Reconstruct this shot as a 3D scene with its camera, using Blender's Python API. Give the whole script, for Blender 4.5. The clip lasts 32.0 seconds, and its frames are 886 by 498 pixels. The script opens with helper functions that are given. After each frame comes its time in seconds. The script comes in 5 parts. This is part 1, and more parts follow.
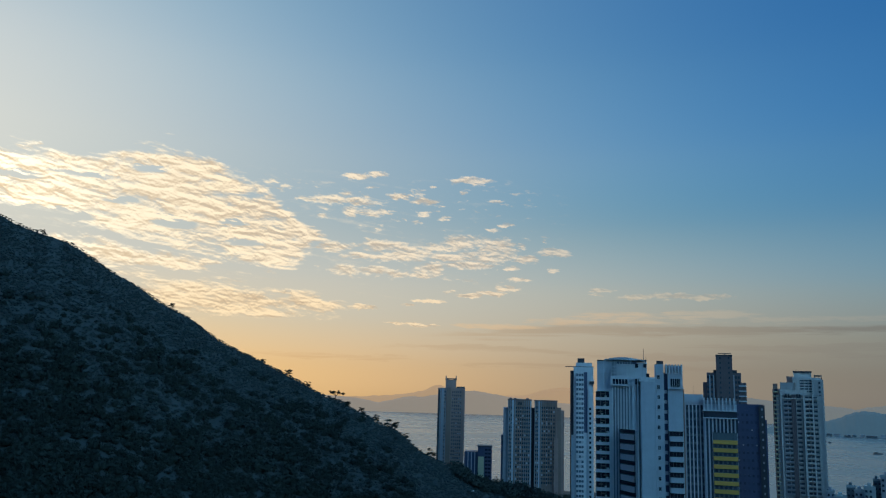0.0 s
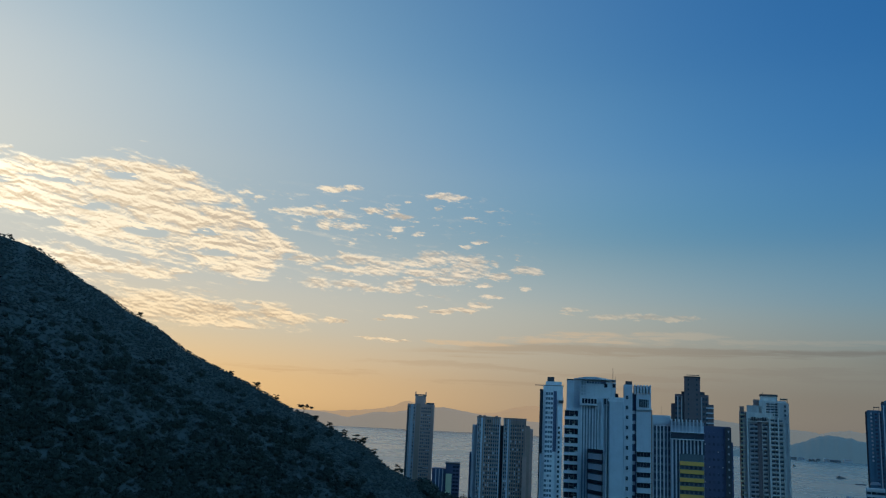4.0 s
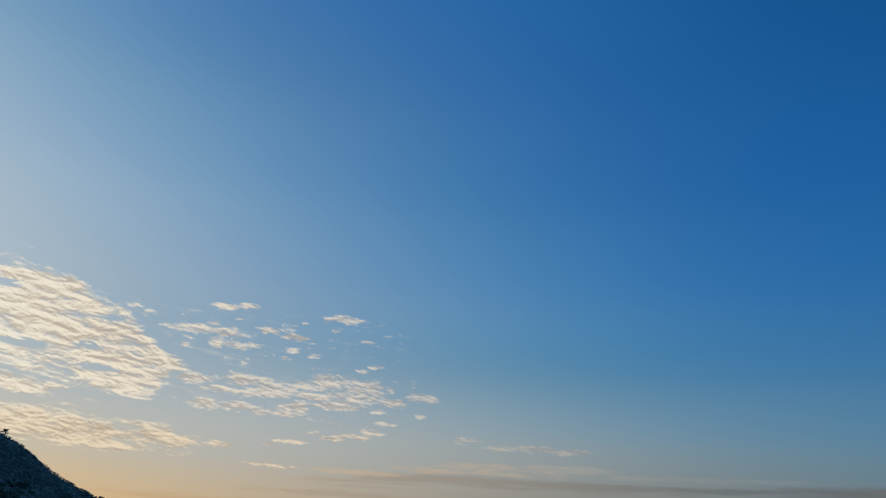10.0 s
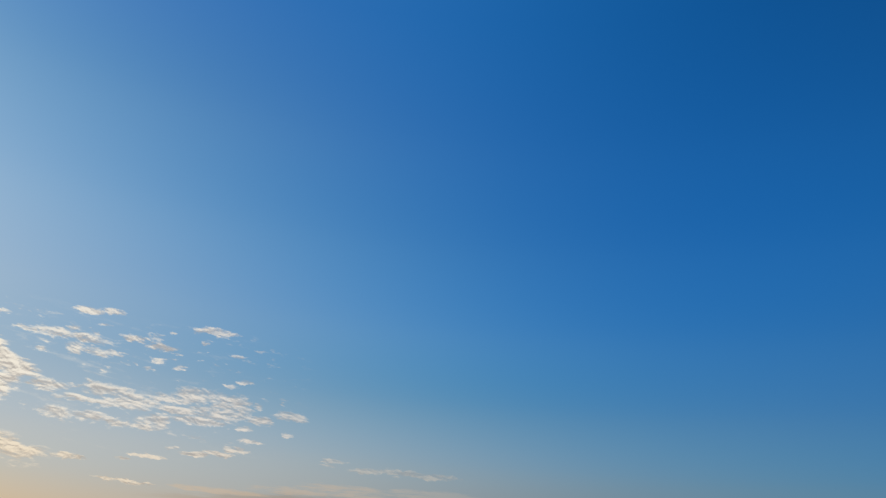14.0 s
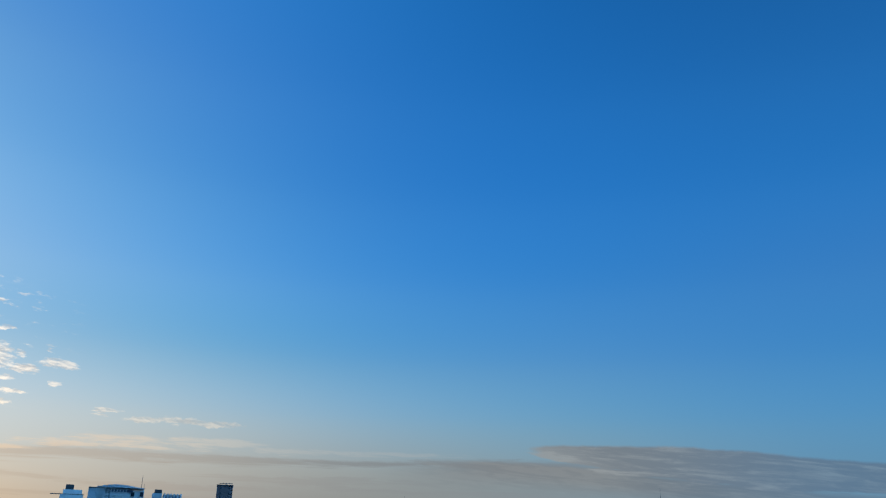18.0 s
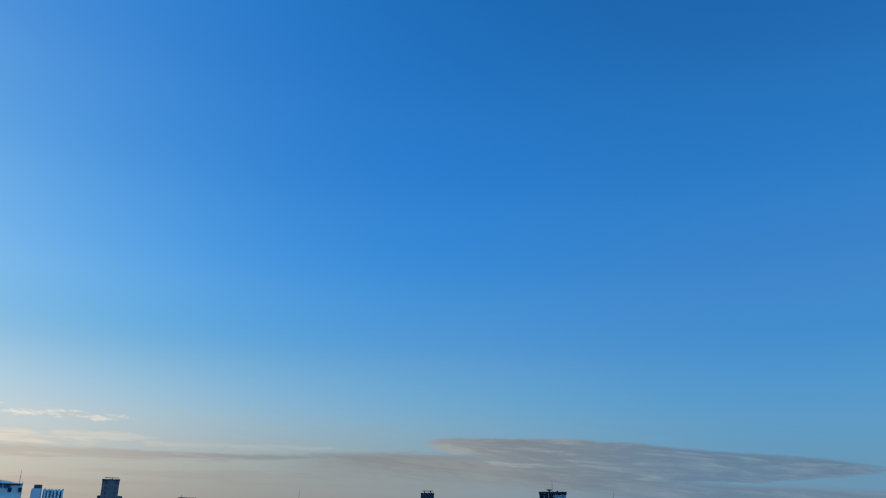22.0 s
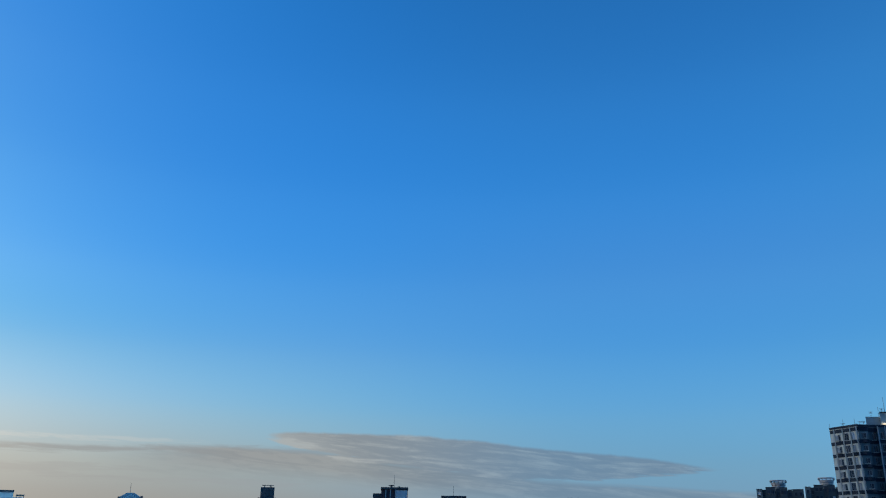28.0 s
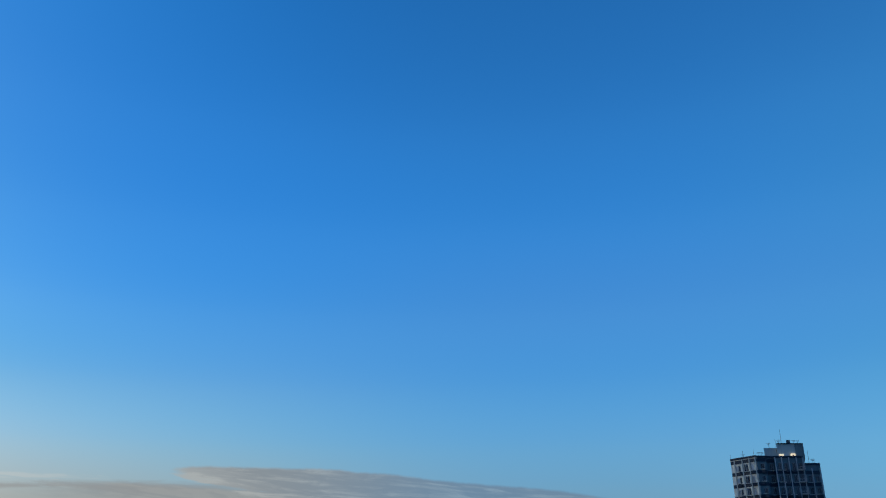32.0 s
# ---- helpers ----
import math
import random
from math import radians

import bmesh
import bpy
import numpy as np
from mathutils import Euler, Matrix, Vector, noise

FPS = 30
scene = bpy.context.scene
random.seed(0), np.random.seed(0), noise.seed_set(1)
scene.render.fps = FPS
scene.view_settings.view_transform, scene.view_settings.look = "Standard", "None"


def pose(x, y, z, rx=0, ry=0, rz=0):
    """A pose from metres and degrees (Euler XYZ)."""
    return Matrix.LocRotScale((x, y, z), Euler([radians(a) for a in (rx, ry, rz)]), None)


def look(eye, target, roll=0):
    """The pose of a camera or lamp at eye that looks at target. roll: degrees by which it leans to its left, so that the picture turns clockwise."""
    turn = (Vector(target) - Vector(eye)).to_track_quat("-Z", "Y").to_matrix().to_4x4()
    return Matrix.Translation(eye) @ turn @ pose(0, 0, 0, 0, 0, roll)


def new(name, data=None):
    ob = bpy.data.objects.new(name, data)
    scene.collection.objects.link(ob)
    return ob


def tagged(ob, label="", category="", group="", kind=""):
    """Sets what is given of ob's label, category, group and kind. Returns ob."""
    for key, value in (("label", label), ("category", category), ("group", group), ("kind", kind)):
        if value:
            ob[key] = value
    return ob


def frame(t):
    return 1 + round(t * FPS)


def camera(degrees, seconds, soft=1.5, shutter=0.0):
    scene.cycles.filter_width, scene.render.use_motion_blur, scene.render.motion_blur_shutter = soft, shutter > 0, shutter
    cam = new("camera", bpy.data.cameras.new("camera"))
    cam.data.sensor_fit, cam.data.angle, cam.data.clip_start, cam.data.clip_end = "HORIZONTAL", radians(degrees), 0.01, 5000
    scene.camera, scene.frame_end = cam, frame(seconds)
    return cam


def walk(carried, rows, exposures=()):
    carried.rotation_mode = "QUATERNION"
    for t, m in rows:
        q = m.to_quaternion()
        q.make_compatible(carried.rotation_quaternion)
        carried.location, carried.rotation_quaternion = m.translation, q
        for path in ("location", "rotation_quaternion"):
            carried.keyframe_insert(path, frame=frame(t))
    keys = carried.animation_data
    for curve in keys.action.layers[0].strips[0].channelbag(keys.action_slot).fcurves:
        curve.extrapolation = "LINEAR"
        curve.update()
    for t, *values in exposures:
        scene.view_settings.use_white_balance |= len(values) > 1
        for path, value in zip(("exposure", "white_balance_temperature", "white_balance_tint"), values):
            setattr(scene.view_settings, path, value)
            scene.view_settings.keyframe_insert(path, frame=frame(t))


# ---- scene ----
# A sunset pan from a hillside window: wooded hill, harbour towers, sea, far islands and a cloudy sky.

# ---- camera ----
EYE = 85.0  # height of the lens above the sea

# seconds, heading (degrees, clockwise from +y), tilt, lean
PATH = [
    (0, 0.000, 10.200, 1.700),
    (0.5, 0.363, 10.437, 1.764),
    (1, 0.736, 10.695, 1.863),
    (1.5, 1.017, 10.866, 2.268),
    (2, 1.266, 11.131, 2.523),
    (2.5, 1.281, 11.335, 2.701),
    (4.5, 2.500, 11.383, 2.971),
    (5, 3.668, 11.591, 2.905),
    (5.5, 4.386, 12.922, 3.020),
    (6, 4.874, 14.570, 3.142),
    (6.5, 5.356, 15.227, 3.298),
    (7, 5.915, 16.003, 3.384),
    (7.5, 6.484, 16.663, 3.551),
    (8, 7.097, 17.306, 3.590),
    (8.5, 7.452, 18.117, 3.547),
    (9, 7.693, 18.692, 3.664),
    (9.5, 8.202, 19.148, 3.603),
    (10, 8.549, 20.422, 3.761),
    (10.5, 9.112, 21.107, 3.944),
    (11, 10.056, 21.513, 3.904),
    (11.5, 11.665, 22.014, 3.763),
    (12, 12.912, 22.353, 3.886),
    (12.5, 14.134, 22.614, 4.005),
    (13, 15.351, 22.591, 4.186),
    (13.5, 16.286, 22.524, 4.477),
    (15.5, 22.189, 22.235, 3.609),
    (16, 24.882, 21.766, 2.450),
    (16.5, 27.032, 21.219, 2.107),
    (17, 28.712, 20.549, 1.832),
    (17.5, 30.627, 19.989, 1.712),
    (18, 32.741, 19.706, 1.528),
    (18.5, 34.511, 19.505, 1.527),
    (19, 35.205, 19.357, 1.511),
    (19.5, 36.149, 19.317, 1.197),
    (20, 37.078, 19.238, 1.010),
    (20.5, 37.644, 19.249, 0.976),
    (21, 38.226, 19.201, 0.913),
    (21.5, 38.996, 19.323, 0.853),
    (22, 39.938, 19.349, 0.641),
    (22.5, 41.409, 19.347, 0.297),
    (23, 42.519, 19.353, 0.087),
    (23.5, 43.589, 19.244, -0.008),
    (24, 44.699, 19.231, -0.077),
    (24.5, 45.488, 19.233, -0.153),
    (25, 46.193, 19.196, -0.130),
    (25.5, 46.829, 19.147, -0.065),
    (26, 47.652, 19.127, -0.063),
    (26.5, 48.665, 19.130, 0.078),
    (28.5, 51.000, 19.301, 0.825),
    (29, 51.676, 19.578, 1.019),
    (29.5, 52.380, 19.895, 0.896),
    (30, 53.193, 20.079, 0.535),
    (30.5, 53.955, 20.285, 0.098),
    (31, 54.867, 20.728, -0.049),
    (31.5, 55.735, 20.995, -0.185),
    (32, 56.706, 21.331, -0.490),
]


def aim(heading, tilt, lean):
    return pose(0, 0, EYE, 90 + tilt, 0, -heading) @ pose(0, 0, 0, 0, 0, lean)


EXPOSURES = [(0, 0.09, 7600, 10), (6, 0.02, 7350, 10), (7.5, 0.04, 7050, 10), (9, -0.14, 6750, 10), (10, -0.19, 6550, 10), (11, -0.25, 6450, 10), (12, -0.08, 6350, 10), (13, -0.06, 6250, 10), (15.5, 0.06, 6250, 10), (17.0, 0.30, 6350, 10), (18, 0.49, 6450, 10), (19, 0.52, 6450, 10), (20, 0.53, 6520, 10), (21, 0.63, 6580, 10), (22, 0.66, 6600, 10), (23, 0.69, 6650, 10), (24, 0.83, 6750, 10), (25, 0.83, 6780, 10), (26, 0.88, 6800, 10), (29, 0.9, 6750, 10), (32, 0.87, 6750, 10)]

cam = camera(56.49, 32.0, soft=1.15)
walk(cam, [(t, aim(h, e, r)) for t, h, e, r in PATH], EXPOSURES)

# ---- sun and sky ----
SUN_AZ, SUN_EL = -37.0, 6.5


def lin(r, g, b):
    """Linear colour from 8-bit display values."""
    return tuple(((c / 255 + 0.055) / 1.055) ** 2.4 if c > 10 else c / 255 / 12.92 for c in (r, g, b)) + (1.0,)


sun = new("sun", bpy.data.lights.new("sun", "SUN"))
sun.data.energy, sun.data.angle, sun.data.color = 0.3, radians(10.0), (1.0, 0.88, 0.74)
sa, se = radians(SUN_AZ), radians(SUN_EL)
sun_way = Vector((math.sin(sa) * math.cos(se), math.cos(sa) * math.cos(se), math.sin(se)))
sun.matrix_world = look(sun_way * 400, (0, 0, 0))

world = bpy.data.worlds.new("evening_sky")
scene.world = world
world.use_nodes = True
wt = world.node_tree
wt.nodes.clear()


class Net:
    """Short forms for wiring shader nodes."""

    def __init__(self, tree):
        self.tree = tree

    def node(self, kind, **props):
        n = self.tree.nodes.new(kind)
        for key, value in props.items():
            setattr(n, key, value)
        return n

    def put(self, socket, value):
        if isinstance(value, bpy.types.NodeSocket):
            self.tree.links.new(value, socket)
        else:
            socket.default_value = value

    def math(self, op, a, b=0.0, c=None, clamp=False):
        n = self.node("ShaderNodeMath", operation=op, use_clamp=clamp)
        self.put(n.inputs[0], a)
        self.put(n.inputs[1], b)
        if c is not None:
            self.put(n.inputs[2], c)
        return n.outputs[0]

    def smooth(self, v, lo, hi, out0=0.0, out1=1.0):
        n = self.node("ShaderNodeMapRange", interpolation_type="SMOOTHSTEP")
        for k, val in enumerate((v, lo, hi, out0, out1)):
            self.put(n.inputs[k], val)
        return n.outputs[0]

    def mix(self, f, a, b, blend="MIX"):
        n = self.node("ShaderNodeMix", data_type="RGBA", blend_type=blend)
        self.put(n.inputs[0], f)
        self.put(n.inputs[6], a)
        self.put(n.inputs[7], b)
        return n.outputs[2]

    def ramp(self, f, stops, between="LINEAR"):
        n = self.node("ShaderNodeValToRGB")
        n.color_ramp.interpolation = between
        el = n.color_ramp.elements
        while len(el) < len(stops):
            el.new(0.5)
        for e, (p, col) in zip(el, stops):
            e.position, e.color = p, col
        self.put(n.inputs[0], f)
        return n.outputs[0]

    def noise(self, vec, scale, detail=4.0, rough=0.55, distort=0.0):
        n = self.node("ShaderNodeTexNoise")
        self.put(n.inputs["Vector"], vec)
        for key, val in (("Scale", scale), ("Detail", detail), ("Roughness", rough), ("Distortion", distort)):
            self.put(n.inputs[key], val)
        return n.outputs["Fac"]

    def grey(self, v):
        n = self.node("ShaderNodeCombineColor")
        for k in range(3):
            self.put(n.inputs[k], v)
        return n.outputs[0]

    def vec(self, x, y, z=0.0):
        n = self.node("ShaderNodeCombineXYZ")
        for k, val in enumerate((x, y, z)):
            self.put(n.inputs[k], val)
        return n.outputs[0]


w = Net(wt)
way = w.node("ShaderNodeTexCoord").outputs["Generated"]
split = w.node("ShaderNodeSeparateXYZ")
w.put(split.inputs[0], way)
dx, dy, dz = split.outputs
DEG = 180 / math.pi
el = w.math("MULTIPLY", w.math("ARCSINE", dz), DEG)
az = w.math("MULTIPLY", w.math("ARCTAN2", dx, dy), DEG)
flat = w.math("SQRT", w.math("ADD", w.math("MULTIPLY", dx, dx), w.math("MULTIPLY", dy, dy)))
toward = w.math("ADD", w.math("MULTIPLY", dx, math.sin(sa)), w.math("MULTIPLY", dy, math.cos(sa)))
swing = w.math("MULTIPLY", w.math("ARCCOSINE", w.math("DIVIDE", toward, w.math("MAXIMUM", flat, 0.001))), DEG)

# Evening sky by height (degrees, red, green, blue), at bearings counted from the sun's
SUNWARD = [(-3, 190, 150, 100), (0, 232, 194, 142), (2.5, 236, 204, 156), (5, 222, 206, 176), (8, 202, 204, 201), (12, 202, 212, 216), (17, 205, 216, 223), (23, 187, 205, 221), (30, 151, 185, 211), (38, 122, 164, 205)]
GLOW_20 = [(-3, 190, 150, 100), (0, 226, 189, 134), (2.5, 226, 195, 149), (5, 208, 199, 180), (8, 193, 198, 197), (12, 172, 190, 202), (17, 168, 191, 210), (23, 147, 182, 211), (30, 109, 157, 199), (38, 80, 132, 193)]
GLOW_35 = [(-3, 160, 132, 100), (0, 201, 169, 131), (2.5, 205, 182, 153), (5, 191, 189, 181), (8, 179, 189, 194), (12, 144, 173, 195), (17, 128, 166, 199), (23, 102, 152, 196), (30, 81, 134, 186), (38, 57, 117, 182)]
GLOW_50 = [(-3, 120, 108, 95), (0, 143, 136, 127), (2.5, 151, 147, 140), (5, 164, 165, 160), (8, 150, 170, 180), (12, 104, 153, 185), (17, 84, 144, 194), (23, 65, 129, 187), (30, 52, 116, 181), (38, 39, 109, 178)]
SIDE_65 = [(-3, 100, 98, 98), (0, 118, 117, 116), (2.5, 120, 122, 121), (5, 125, 137, 142), (8, 109, 146, 171), (12, 76, 134, 179), (17, 54, 122, 183), (23, 39, 109, 177), (30, 30, 100, 169), (38, 24, 95, 162)]
SIDE_80 = [(-3, 90, 95, 102), (0, 111, 113, 118), (2.5, 114, 123, 128), (5, 109, 133, 145), (8, 90, 136, 166), (12, 69, 125, 173), (17, 46, 114, 176), (23, 32, 104, 172), (30, 24, 94, 161), (38, 17, 84, 148)]
SIDE_100 = [(-3, 80, 100, 118), (0, 86, 110, 130), (2.5, 86, 119, 143), (5, 80, 124, 154), (8, 70, 125, 166), (12, 54, 117, 170), (17, 47, 109, 168), (23, 33, 101, 165), (30, 25, 90, 152), (38, 19, 80, 139)]
SIDE_122 = [(-3, 75, 105, 132), (0, 84, 121, 153), (2.5, 80, 129, 163), (5, 77, 133, 169), (8, 70, 130, 171), (12, 55, 119, 167), (17, 47, 110, 165), (23, 38, 103, 159), (30, 30, 93, 150), (38, 23, 81, 138)]
BEHIND = [(-3, 122, 165, 190), (0, 136, 202, 244), (8, 137, 208, 252), (17, 128, 204, 254), (30, 114, 195, 252), (38, 102, 185, 250)]
SKY = [SUNWARD, SUNWARD, GLOW_20, GLOW_35, GLOW_50, SIDE_65, SIDE_80, SIDE_100, SIDE_100, SIDE_122, SIDE_122, SIDE_122, BEHIND, BEHIND, BEHIND]  # every 15 degrees, the second at 5
height = w.math("DIVIDE", w.math("ADD", el, 3.0), 41.0, clamp=True)
along = w.math("DIVIDE", w.math("SUBTRACT", swing, 5.0), 15.0)
sky = None
for k, stops in enumerate(SKY):
    # cubic spline weight of this bearing
    t = w.math("ABSOLUTE", w.math("SUBTRACT", along, k - 1.0))
    far_w, near_w = (w.math("POWER", w.math("MAXIMUM", w.math("SUBTRACT", reach, t), 0.0), 3.0) for reach in (2.0, 1.0))
    weight = w.math("DIVIDE", w.math("SUBTRACT", far_w, w.math("MULTIPLY", near_w, 4.0)), 6.0)
    col = w.ramp(height, [((e + 3) / 41, lin(r, g, b)) for e, r, g, b in stops], "CARDINAL")
    sky = w.mix(weight, (0, 0, 0, 1) if sky is None else sky, col, "ADD")
bright = w.smooth(swing, 125.0, 168.0, 1.0, 2.8)  # unseen eastern sky, raised in brightness to light the fronts
sky = w.mix(1.0, sky, w.grey(bright), "MULTIPLY")
nishita = w.node("ShaderNodeTexSky", sky_type="NISHITA", sun_disc=False, sun_elevation=se, sun_rotation=sa, dust_density=1.5, ozone_density=2.0)
sky = w.mix(0.05, sky, w.mix(1.0, nishita.outputs[0], (0.05, 0.05, 0.05, 1), "MULTIPLY"))


def streaks(fa, fe, z, lean=0.0, shift=0.0, detail=6.0, rough=0.6, distort=0.3):
    """Noise drawn out along the horizon; lean tilts it, shift moves it up."""
    e = w.math("ADD", w.math("ADD", el, w.math("MULTIPLY", az, lean)), shift)
    return w.noise(w.vec(w.math("MULTIPLY", az, fa), w.math("MULTIPLY", e, fe), z), 1.0, detail, rough, distort)


def weigh(field, amount):
    return w.math("MULTIPLY", w.math("SUBTRACT", field, 0.5), amount)


def profile(*points):
    """Height over the bearing along a run of straight stretches."""
    a0, a1 = points[0][0], points[-1][0]
    f = w.math("DIVIDE", w.math("SUBTRACT", az, a0), a1 - a0, clamp=True)
    steps_up = w.ramp(f, [((a - a0) / (a1 - a0), (1, 1, 1, e / 20)) for a, e in points])
    return w.math("MULTIPLY", steps_up.node.outputs["Alpha"], 20.0)


def within(top, bottom, shift_up, shift_down):
    """Depth in degrees inside a sheet of cloud between two profiles, with frayed edges."""
    return w.math("MINIMUM", w.math("ADD", w.math("SUBTRACT", top, el), shift_up), w.math("ADD", w.math("SUBTRACT", el, bottom), shift_down))


def tufts(spots, fray_a, fray_e):
    """Nearness to the closest of many small ovals (bearing, height, half width, half height): 1 in the middle, 0 at the rim."""
    at = w.vec(w.math("ADD", az, fray_a), w.math("ADD", el, fray_e))
    out = None
    for a, e, ra, re in spots:
        thinner = 0.62 if ra < 0.75 else 0.0
        m = w.node("ShaderNodeVectorMath", operation="MULTIPLY_ADD")
        w.put(m.inputs[0], at)
        m.inputs[1].default_value, m.inputs[2].default_value = (1 / ra, 1 / re, 1), (-a / ra, -e / re, thinner)
        d = w.node("ShaderNodeVectorMath", operation="DOT_PRODUCT")
        w.put(d.inputs[0], m.outputs[0])
        w.put(d.inputs[1], m.outputs[0])
        out = d.outputs["Value"] if out is None else w.math("MINIMUM", out, d.outputs["Value"])
    return w.math("SUBTRACT", 1.0, w.math("MINIMUM", out, 4.0))


# Mottled cloud field, dense near the sun and breaking into flakes away from it
puff = streaks(0.62, 2.0, 3.7, 0.10, 0.0, 8.0, 0.62, 0.45)
puff_low = streaks(0.62, 2.0, 3.7, 0.10, 0.13, 6.0, 0.58, 0.45)
rib = streaks(0.22, 1.9, 1.3, 0.09, 0.0, 6.0, 0.58, 0.6)
clump = streaks(1.3, 3.2, 6.4, 0.06, 0.0, 7.0, 0.62, 0.35)
gap = streaks(0.18, 0.80, 12.6, 0.09, 0.0, 4.0, 0.55, 0.4)
edge_a, edge_e = weigh(gap, 2.2), weigh(rib, 2.0)
mass_upper = within(
    profile((-60, 13.0), (-40, 13.6), (-29.2, 14.3), (-26, 14.8), (-21.4, 16.0), (-19.2, 16.1), (-16.2, 15.5), (-13.4, 14.1), (-11, 12.9), (-8.5, 11.3), (-7.4, 10.3)),
    profile((-60, 9.0), (-40, 10.3), (-28.8, 11.1), (-25.6, 10.7), (-22.6, 10.0), (-20, 9.3), (-15, 8.9), (-12.6, 8.3), (-10.3, 8.5), (-9, 9.9), (-7.4, 10.6)), edge_a, edge_e)
mass_left = within(
    profile((-60, 8.5), (-27.5, 9.7), (-23, 9.6), (-20, 9.4), (-16, 8.8), (-14.6, 7.8)),
    profile((-60, 5.0), (-24, 7.4), (-20.5, 7.3), (-17, 7.8), (-14.6, 8.4)), edge_a, edge_e)
mass_stripe = within(
    profile((-60, 5.0), (-21, 6.9), (-17, 7.2), (-14.6, 7.1), (-12.6, 6.8), (-9.5, 7.1), (-7.5, 6.7), (-6.0, 5.6)),
    profile((-60, 3.0), (-19, 5.5), (-15.3, 5.0), (-10, 5.1), (-8, 5.4), (-6.0, 6.2)), weigh(gap, 0.8), weigh(rib, 1.0))
field = w.math("MAXIMUM", mass_upper, w.math("MAXIMUM", mass_left, mass_stripe))
holes = tufts([(-26.2, 10.7, 3.4, 0.42), (-18.6, 10.85, 1.7, 0.42), (-20.3, 14.2, 1.3, 0.30), (-13.6, 9.9, 1.7, 0.30), (-14.6, 11.2, 1.2, 0.22), (-24.4, 13.4, 2.6, 0.25), (-22.0, 12.0, 1.5, 0.22), (-28.2, 12.9, 2.2, 0.25)],
              weigh(gap, 1.6), weigh(puff, 1.2))
grain = w.math("ADD", w.math("ADD", weigh(puff, 2.3), weigh(rib, 1.3)), w.math("ADD", weigh(clump, 1.1), weigh(gap, 1.2)))
depth_in = w.math("MINIMUM", w.math("MAXIMUM", field, -1.0), 0.75)
body = w.math("SUBTRACT", w.math("MULTIPLY_ADD", depth_in, 0.85, grain), w.math("MULTIPLY", w.math("MAXIMUM", holes, 0.0), 1.1))
body = w.math("MULTIPLY", w.smooth(body, -0.14, 0.70), w.smooth(w.math("ADD", az, weigh(puff, 3.0)), -5.2, -7.2))

TUFTS_HIGH = [
    (-6.4, 14.98, 0.82, 0.31), (-4.9, 15.18, 0.82, 0.24), (-5.3, 14.30, 0.65, 0.20), (-11.1, 13.98, 0.61, 0.24), (-9.6, 13.23, 0.90, 0.20), (-8.1, 13.33, 1.47, 0.35),
    (-5.9, 13.26, 1.63, 0.35), (-6.6, 12.63, 0.73, 0.59), (-5.0, 12.56, 1.31, 0.31), (-7.0, 13.74, 0.57, 0.24), (-3.3, 13.77, 0.90, 0.27), (-3.7, 12.66, 0.49, 0.16),
    (-1.3, 13.42, 1.14, 0.24), (-1.4, 12.63, 0.73, 0.24), (-1.9, 12.02, 0.49, 0.20), (0.0, 12.32, 0.65, 0.16), (1.9, 14.95, 1.63, 0.31), (1.3, 14.12, 0.41, 0.20),
    (3.8, 13.58, 0.61, 0.16), (-0.7, 14.45, 0.33, 0.16), (4.5, 11.94, 0.82, 0.16), (3.5, 11.58, 0.73, 0.20), (-8.6, 12.13, 0.65, 0.20), (-12.2, 14.27, 0.57, 0.20),
]
TUFTS_MIDDLE = [
    (-7.7, 10.04, 1.31, 0.35), (-4.1, 10.25, 1.71, 0.43), (-2.5, 9.92, 1.71, 0.43), (-0.4, 10.23, 1.63, 0.27), (1.6, 10.68, 1.71, 0.47), (3.4, 10.48, 1.47, 0.51),
    (2.6, 9.72, 2.45, 0.39), (0.7, 9.63, 1.71, 0.31), (4.0, 9.86, 1.22, 0.55), (-3.3, 9.50, 1.80, 0.24), (-5.3, 9.53, 1.63, 0.20), (1.9, 9.11, 1.84, 0.20),
    (-6.8, 8.49, 1.10, 0.35), (-4.9, 8.53, 1.31, 0.27), (-3.1, 8.37, 0.82, 0.20), (-0.9, 8.76, 1.14, 0.39), (-1.5, 8.27, 1.06, 0.16), (5.6, 10.47, 0.41, 0.24),
    (5.9, 9.58, 0.82, 0.27), (7.8, 10.10, 1.14, 0.24), (7.1, 10.88, 0.33, 0.16), (7.8, 8.82, 0.49, 0.16), (5.5, 8.20, 0.73, 0.16), (4.8, 8.98, 0.57, 0.16),
]
TUFTS_LOW = [
    (0.7, 7.24, 0.65, 0.16), (1.9, 7.04, 0.98, 0.20), (3.5, 7.19, 1.06, 0.20), (4.5, 7.56, 0.82, 0.20), (-1.4, 6.59, 0.82, 0.16), (-0.4, 6.54, 0.90, 0.14),
    (-5.5, 6.01, 1.14, 0.20), (-2.4, 6.24, 0.57, 0.16), (10.9, 7.48, 0.98, 0.14), (10.7, 7.21, 0.73, 0.16), (15.4, 7.11, 2.2, 0.25), (17.9, 7.06, 1.7, 0.22),
    (13.2, 7.02, 1.2, 0.15), (-2.6, 4.97, 1.5, 0.09), (-1.0, 4.86, 0.9, 0.08),
]
shred = streaks(2.6, 6.5, 17.0, 0.0, 0.0, 5.0, 0.6, 0.3)
